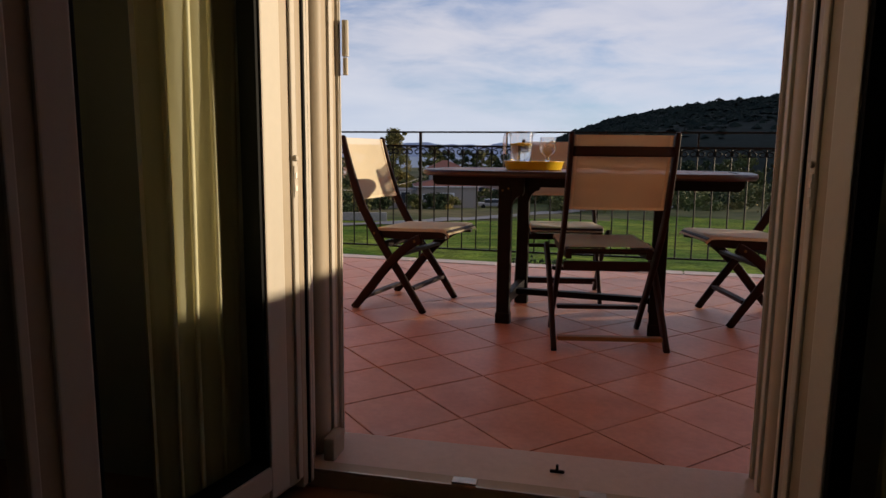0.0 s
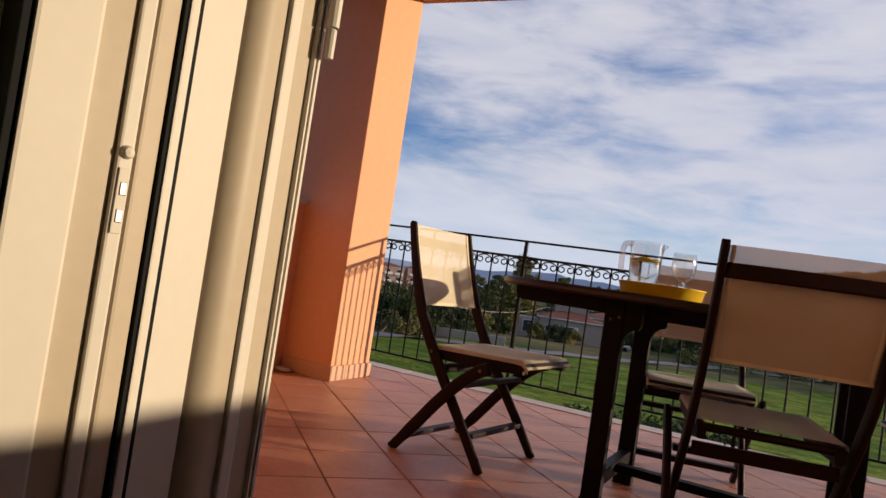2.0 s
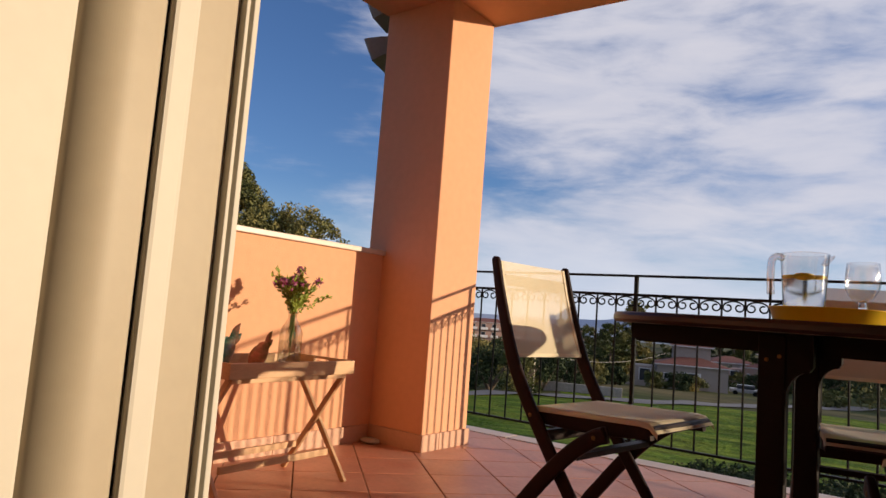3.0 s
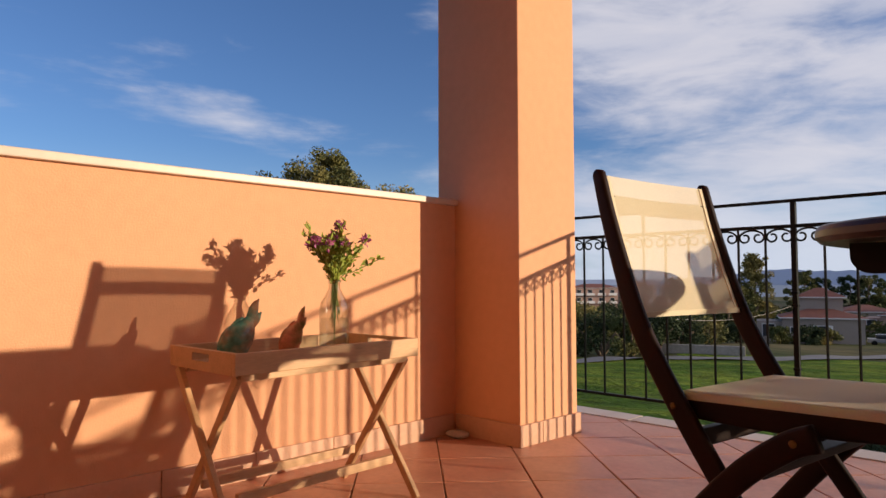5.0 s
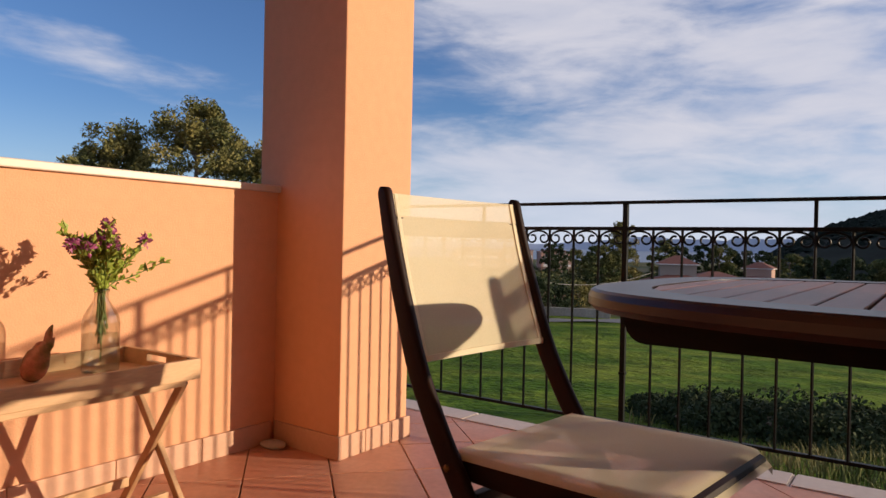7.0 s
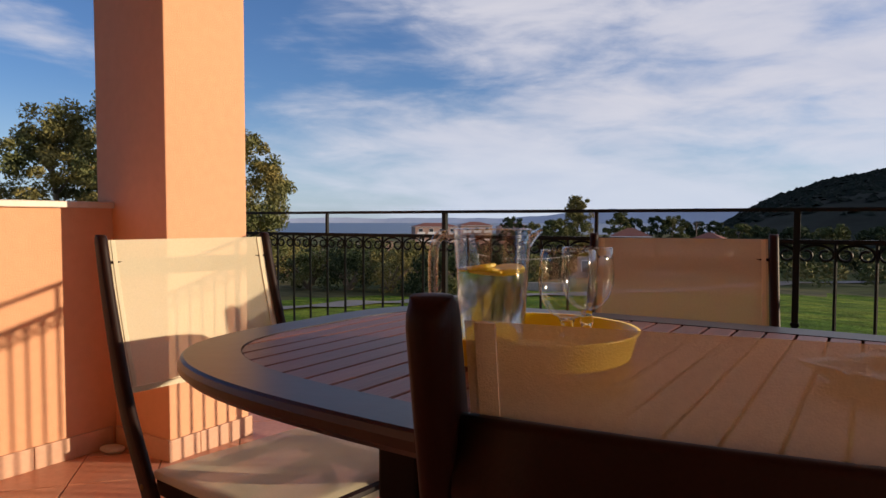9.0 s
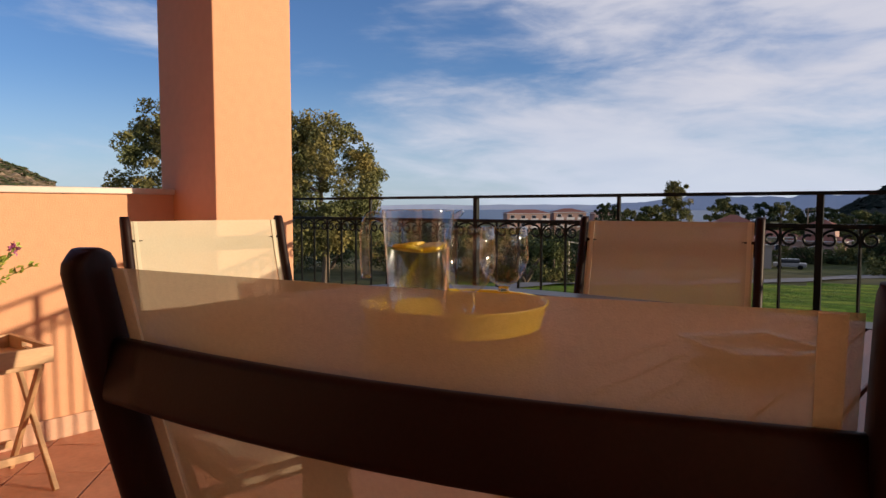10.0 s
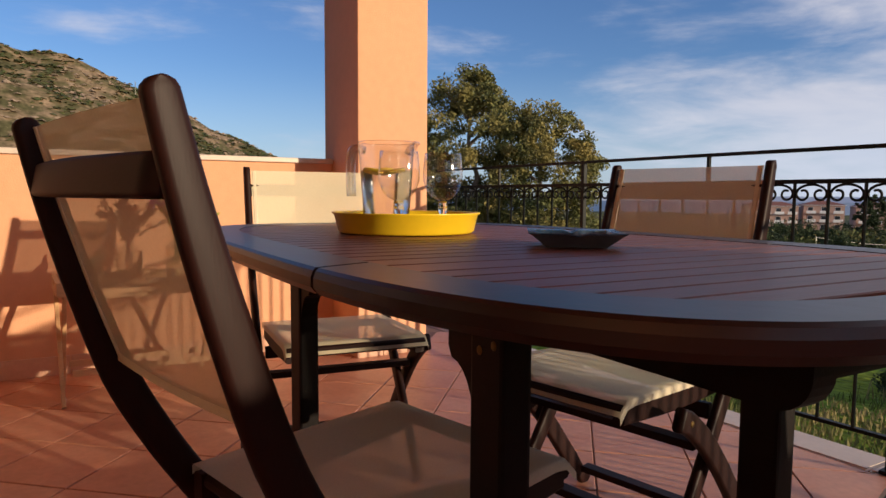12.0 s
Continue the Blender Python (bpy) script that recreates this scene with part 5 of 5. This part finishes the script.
for k, (az, r, h, w) in enumerate(((-33, 66, 4.6, 7.5), (-30.6, 64, 4.2, 6), (-28.6, 68, 4.4, 6.5), (-37, 70, 4.6, 8), (-40.5, 72, 4.4, 8), (-44, 74, 4.6, 8), (-26.5, 74, 3.4, 6), (-24.6, 84, 3.2, 5), (-22.5, 88, 2.2, 4), (-19.4, 92, 2.2, 4),
                                 (-17.4, 94, 2.2, 5), (-16.4, 95, 2.0, 4), (-11.4, 112, 2.6, 6), (-9.2, 116, 2.6, 6), (-7.2, 120, 3.0, 7), (-5, 124, 3.0, 7), (-2.2, 128, 3.2, 8), (1.5, 128, 3.4, 9), (5, 128, 3.2, 9), (-35, 92, 5.0, 10), (-31.5, 100, 5.0, 9),
                                 (-38.5, 96, 5.5, 10), (-42, 100, 5.5, 10), (-46, 90, 5.0, 10), (-50, 80, 5, 9), (-55, 76, 5, 9))):
    shrub(az, r, h, w, 90 + k, (DARKLEAF, LEAF, DARKLEAF, EUCA)[k % 4], "bushy green shrub by the road", clumps=34, per=110, size=0.17)


# scrub and small trees that fill the valley floor
rng = random.Random(77)
for mat_, lo, hi, count, name_ in ((DARKLEAF, 105, 245, 150, "valley_woods"), (LEAF, 84, 235, 130, "valley_scrub"), (EUCA, 95, 240, 60, "valley_thicket")):
    verts, faces = [], []
    for _ in range(count):
        az = rng.uniform(-47, 14)
        r = rng.uniform(lo, hi)
        if abs(az + 16.4) < 5.5 and r < 110:
            continue
        x, y, z = at(az, r)
        h, w = rng.uniform(1.2, 4.6), rng.uniform(2.5, 6.0)
        for _k in range(5):
            leaf_cloud(verts, faces, (x + rng.gauss(0, w * 0.3), y + rng.gauss(0, w * 0.3), z + h * rng.uniform(0.2, 0.75)), w * 0.28, 46, 0.34, rng)
    tagged(from_lists(name_, verts, faces, mat_), "scattered bushes and low trees on the valley floor", "woods", kind="stuff")


# ---- houses ----
def opening(parent, x, y, z, w, h, turn, shutters=True):
    m = pose(x, y, z, 0, 0, turn)
    win = part("window", box(-w / 2, w / 2, -0.04, 0.02, 0, h, 0, None, m), SHUTTER, parent)
    part("pane", box(-w / 2 + 0.08, w / 2 - 0.08, -0.06, -0.035, 0.08, h - 0.08, 0, None, m), WINDARK, win)
    if shutters:
        for s in (-1, 1):
            part("shutter", box(s * w * 0.78 - w * 0.24, s * w * 0.78 + w * 0.24, -0.08, -0.02, -0.02, h + 0.02, 0, None, m), SHUTTER, win)
    return win


def hip_roof(parent, x0, x1, y0, y1, z, rise, over, name="roof"):
    bm = bmesh.new()
    a, b, c, d = (bm.verts.new(p) for p in ((x0 - over, y0 - over, z), (x1 + over, y0 - over, z), (x1 + over, y1 + over, z), (x0 - over, y1 + over, z)))
    half = min(x1 - x0, y1 - y0) / 2 + over
    ym, xm = (y0 + y1) / 2, (x0 + x1) / 2
    if x1 - x0 >= y1 - y0:
        e, f = bm.verts.new((x0 - over + half, ym, z + rise)), bm.verts.new((x1 + over - half, ym, z + rise))
        fs = ((a, b, f, e), (b, c, f), (c, d, e, f), (d, a, e))
    else:
        e, f = bm.verts.new((xm, y0 - over + half, z + rise)), bm.verts.new((xm, y1 + over - half, z + rise))
        fs = ((a, b, e), (b, c, f, e), (c, d, f), (d, a, e, f))
    for q in fs:
        if len(set(q)) > 2:
            bm.faces.new(q)
    bm.faces.new((d, c, b, a))
    bmesh.ops.remove_doubles(bm, verts=bm.verts[:], dist=0.001)
    r = part(name, bm, ROOF, parent, "red clay tiled roof")
    part("eaves", box(x0 - over, x1 + over, y0 - over, y1 + over, z - 0.14, z - 0.004), SHUTTER, r)
    return r


def villa(az, r, turn, label, wall=HOUSEW, tower=True, scale=1.0):
    x, y, z = at(az, r)
    h = thing("house", pose(x, y, z - 0.3, 0, 0, -az + turn) @ Matrix.Scale(scale, 4), label, "house")
    part("wall", box(-4.2, 5.0, -3.6, 3.8, 0, 3.6), wall, h)
    hip_roof(h, -4.2, 5.0, -3.6, 3.8, 3.6, 1.2, 0.4)
    if tower:
        part("wall", box(-2.0, 3.0, -0.5, 3.7, 3.6, 6.2), wall, h)
        hip_roof(h, -2.0, 3.0, -0.5, 3.7, 6.2, 1.2, 0.4)
    part("wall", box(-7.2, -4.2, -2.6, 3.0, 0, 3.0), wall, h)
    part("terrace_wall", box(-8.6, -4.2, -4.2, -4.0, 0, 1.1), wall, h)
    opening(h, 0.4, -3.62, 1.3, 1.1, 1.3, 0)
    opening(h, -3.0, -3.62, 1.5, 0.6, 0.9, 0, False)
    opening(h, -5.8, -2.62, 0.9, 1.6, 1.8, 0, False)
    opening(h, 5.02, 0.5, 1.2, 1.0, 1.3, 90, False)
    return h


villa(-16.9, 101, 4, "pale two-storey house with red hipped roofs below the field")
villa(-10.9, 128, -10, "dusky pink house with a red tiled roof", HOUSEP, True, 0.9)
villa(-14.0, 150, 15, "pale house with a red tiled roof among trees", HOUSEW, False, 1.0)
villa(-38.3, 230, 5, "low house with a red tiled roof near the sea", HOUSEP, False, 1.0)


def hotel(az, r, turn, bays, label):
    x, y, z = at(az, r)
    h = thing("hotel_block", pose(x, y, z - 0.5, 0, 0, -az + turn), label, "building")
    W = bays * 4.2
    part("wall", box(-W / 2, W / 2, -4, 5, 0, 9.2), HOUSEP, h)
    hip_roof(h, -W / 2, W / 2, -4, 5, 9.2, 1.5, 0.5)
    for fl in range(3):
        for b in range(bays):
            xx = -W / 2 + 2.1 + b * 4.2
            win = opening(h, xx, -4.02, 0.5 + fl * 3.0, 1.7, 2.0, 0, False)
            if fl:
                bal = part("balcony", box(xx - 1.5, xx + 1.5, -5.2, -4.0, 0.25 + fl * 3.0, 0.45 + fl * 3.0), SHUTTER, h)
                part("parapet", box(xx - 1.5, xx + 1.5, -5.25, -5.15, 0.45 + fl * 3.0, 1.25 + fl * 3.0), SHUTTER, bal)
    return h


hotel(-33.4, 262, 12, 4, "pink three-storey holiday apartments with balconies")
hotel(-29.9, 268, 12, 3, "pink three-storey holiday apartments with balconies")
hotel(-26.6, 280, 14, 3, "pink three-storey holiday apartments with balconies")

# stone retaining wall by the road and a parked car
x, y, z = at(-27, 68)
wallst = thing("garden_wall", pose(x, y, z - 0.2, 0, 0, 22), "grey field stone wall beside the road", "wall")
part("stones", box(-5, 6, -0.2, 0.2, 0, 1.1, 0.05), STONEW, wallst)


def parked_car(az, r, turn, label):
    x, y, z = at(az, r)
    c = thing("parked_car", pose(x, y, z, 0, 0, turn), label, "car")
    bm = box(-2.0, 2.0, -0.85, 0.85, 0.35, 0.85, 0.12)
    part("body", bm, CARPAINT, c)
    part("cabin", box(-1.1, 1.2, -0.75, 0.75, 0.85, 1.4, 0.18), WINDARK, c)
    for sx in (-1.25, 1.25):
        for sy in (-0.85, 0.85):
            w = lathe([(0, -0.1), (0.32, -0.1), (0.32, 0.1), (0, 0.1)], 16)
            bmesh.ops.transform(w, matrix=pose(sx, sy, 0.32, 90, 0, 0), verts=w.verts[:])
            part("wheel", w, GASKET, c)
    return c


parked_car(-12.6, 100, 15, "pale car parked beside the house")

# power pole
x, y, z = at(-11.6, 150)
pole = thing("utility_pole", pose(x, y, z - 0.3), "wooden utility pole beside the road", "pole")
part("mast", tube([(0, 0, 0), (0, 0, 9.5)], [0.16, 0.11], 8), BARK, pole)
part("crossarm", box(-0.9, 0.9, -0.06, 0.06, 8.9, 9.05), BARK, pole)


x, y, z = at(-29.3, 65)
post = thing("lamp_post", pose(x, y, z - 0.2), "thin grey post beside the road carrying a cable", "pole")
part("mast", tube([(0, 0, 0), (0, 0, 4.1)], [0.07, 0.05], 8), STEEL, post)
part("arm", tube([(0, 0, 3.95), (0.35, 0, 4.05), (0.6, 0, 4.0)], 0.03, 6), STEEL, post)
x1, y1, _ = at(-18.6, 98)
cable_pts = [Vector((x, y, z + 3.8)).lerp(Vector((x1, y1, -2.6)), k / 16) - Vector((0, 0, 1.1 * (1 - (k / 8 - 1) ** 2))) for k in range(17)]
tagged(finish("overhead_cable", tube(cable_pts, 0.025, 5), STEEL), "thin pale cable hanging from the post to the house", "cable")

# ---- grass on the bank ----
rng = random.Random(17)
verts, faces = [], []
for _ in range(26000):
    x = rng.uniform(-2.5, 8.0)
    y = rail_y(max(-0.6, min(6.0, x))) + 0.12 + abs(rng.gauss(0, 4.2))
    z = ground_z(x, y)
    r = math.hypot(x - EYE[0], y - EYE[1])
    tall = 0.10 + 0.30 * max(0.0, noise.noise(Vector((x * 0.35, y * 0.35, 5)))) + (0.22 if x > 1.0 and y < 5 else 0.0)
    h = tall * rng.uniform(0.5, 1.3)
    a = rng.uniform(0, 6.28)
    w = rng.uniform(0.004, 0.009) * (1 + r * 0.05)
    dx_, dy_ = math.cos(a) * w, math.sin(a) * w
    lx, ly = rng.gauss(0, 0.35) * h, rng.gauss(0, 0.35) * h
    i = len(verts)
    verts += [(x - dx_, y - dy_, z - 0.02), (x + dx_, y + dy_, z - 0.02), (x + lx * 0.4 + dx_ * 0.7, y + ly * 0.4 + dy_ * 0.7, z + h * 0.6), (x + lx * 0.4 - dx_ * 0.7, y + ly * 0.4 - dy_ * 0.7, z + h * 0.6), (x + lx, y + ly, z + h)]
    faces += [(i, i + 1, i + 2, i + 3), (i + 3, i + 2, i + 4)]
tagged(from_lists("grass", verts, faces, BLADE), "rough grass with dry stalks below the terrace", "grass", kind="stuff")

# ---- floor tiles, laid diagonally ----
TP, TJ = 0.290, 0.0055
d1 = Vector((math.cos(radians(-41)), math.sin(radians(-41))))
d2 = Vector((math.cos(radians(49)), math.sin(radians(49))))
OFF_A, OFF_B = 2.755, -0.035      # a joint of each direction lies here
full = box(-TP / 2 + TJ / 2, TP / 2 - TJ / 2, -TP / 2 + TJ / 2, TP / 2 - TJ / 2, -0.008, 0.0, 0.0)
bmesh.ops.bevel(full, geom=[e for e in full.edges if e.verts[0].co.z > -0.001 and e.verts[1].co.z > -0.001], offset=0.0018, segments=1, affect="EDGES")
me_tile = bpy.data.meshes.new("tile")
full.to_mesh(me_tile), full.free()
me_tile.materials.append(TILE)
HOUSE_INV = HOUSE.inverted()
rest = bmesh.new()
count = 0
for ia in range(-16, 26):
    for ib in range(-16, 16):
        a, b = OFF_A + (ia + 0.5) * TP - 3 * TP, OFF_B + (ib + 0.5) * TP
        c = d1 * a + d2 * b
        h = TP * 0.707
        corners = [c + d1 * sx * TP / 2 + d2 * sy * TP / 2 for sx, sy in ((-1, -1), (1, -1), (1, 1), (-1, 1))]

        def inside(p):
            return p.x > WALL_X and p.x < 5.55 and p.y < rail_y(p.x) - 0.022 and (HOUSE_INV @ Vector((p.x, p.y, 0))).y > 0.02 and not (p.x < 0 and p.y > 0)
        flags = [inside(p) for p in corners]
        if not any(flags) and not inside(c):
            continue
        if all(flags) and count < 300:
            ob = new("tile", me_tile)
            ob.parent = floor
            ob.matrix_basis = pose(c.x, c.y, 0, 0, 0, -41)
            count += 1
            continue
        # cut tiles at the edges
        poly = [d1 * (a + sx * (TP - TJ) / 2) + d2 * (b + sy * (TP - TJ) / 2) for sx, sy in ((-1, -1), (1, -1), (1, 1), (-1, 1))]
        planes = [((1, 0), WALL_X), ((-1, 0), -5.55), ((0, -1), -(rail_y(c.x) - 0.022))]
        hn = HOUSE.to_3x3() @ Vector((0, 1, 0))
        ho = HOUSE @ Vector((0, 0.02, 0))
        planes.append(((hn.x, hn.y), hn.x * ho.x + hn.y * ho.y))
        for (nx, ny), lim in planes:
            outp = []
            for p, q in zip(poly, poly[1:] + poly[:1]):
                fp, fq = p.x * nx + p.y * ny - lim, q.x * nx + q.y * ny - lim
                if fp >= 0:
                    outp.append(p)
                if fp * fq < 0:
                    outp.append(p + (q - p) * (fp / (fp - fq)))
            poly = outp
            if len(poly) < 3:
                break
        if len(poly) < 3:
            continue
        up = [rest.verts.new((p.x, p.y, 0.0)) for p in poly]
        dn = [rest.verts.new((p.x, p.y, -0.008)) for p in poly]
        rest.faces.new(up)
        for i in range(len(up)):
            rest.faces.new((dn[i], dn[(i + 1) % len(up)], up[(i + 1) % len(up)], up[i]))
tagged(part("cut_tiles", rest, TILE, floor), kind="stuff")
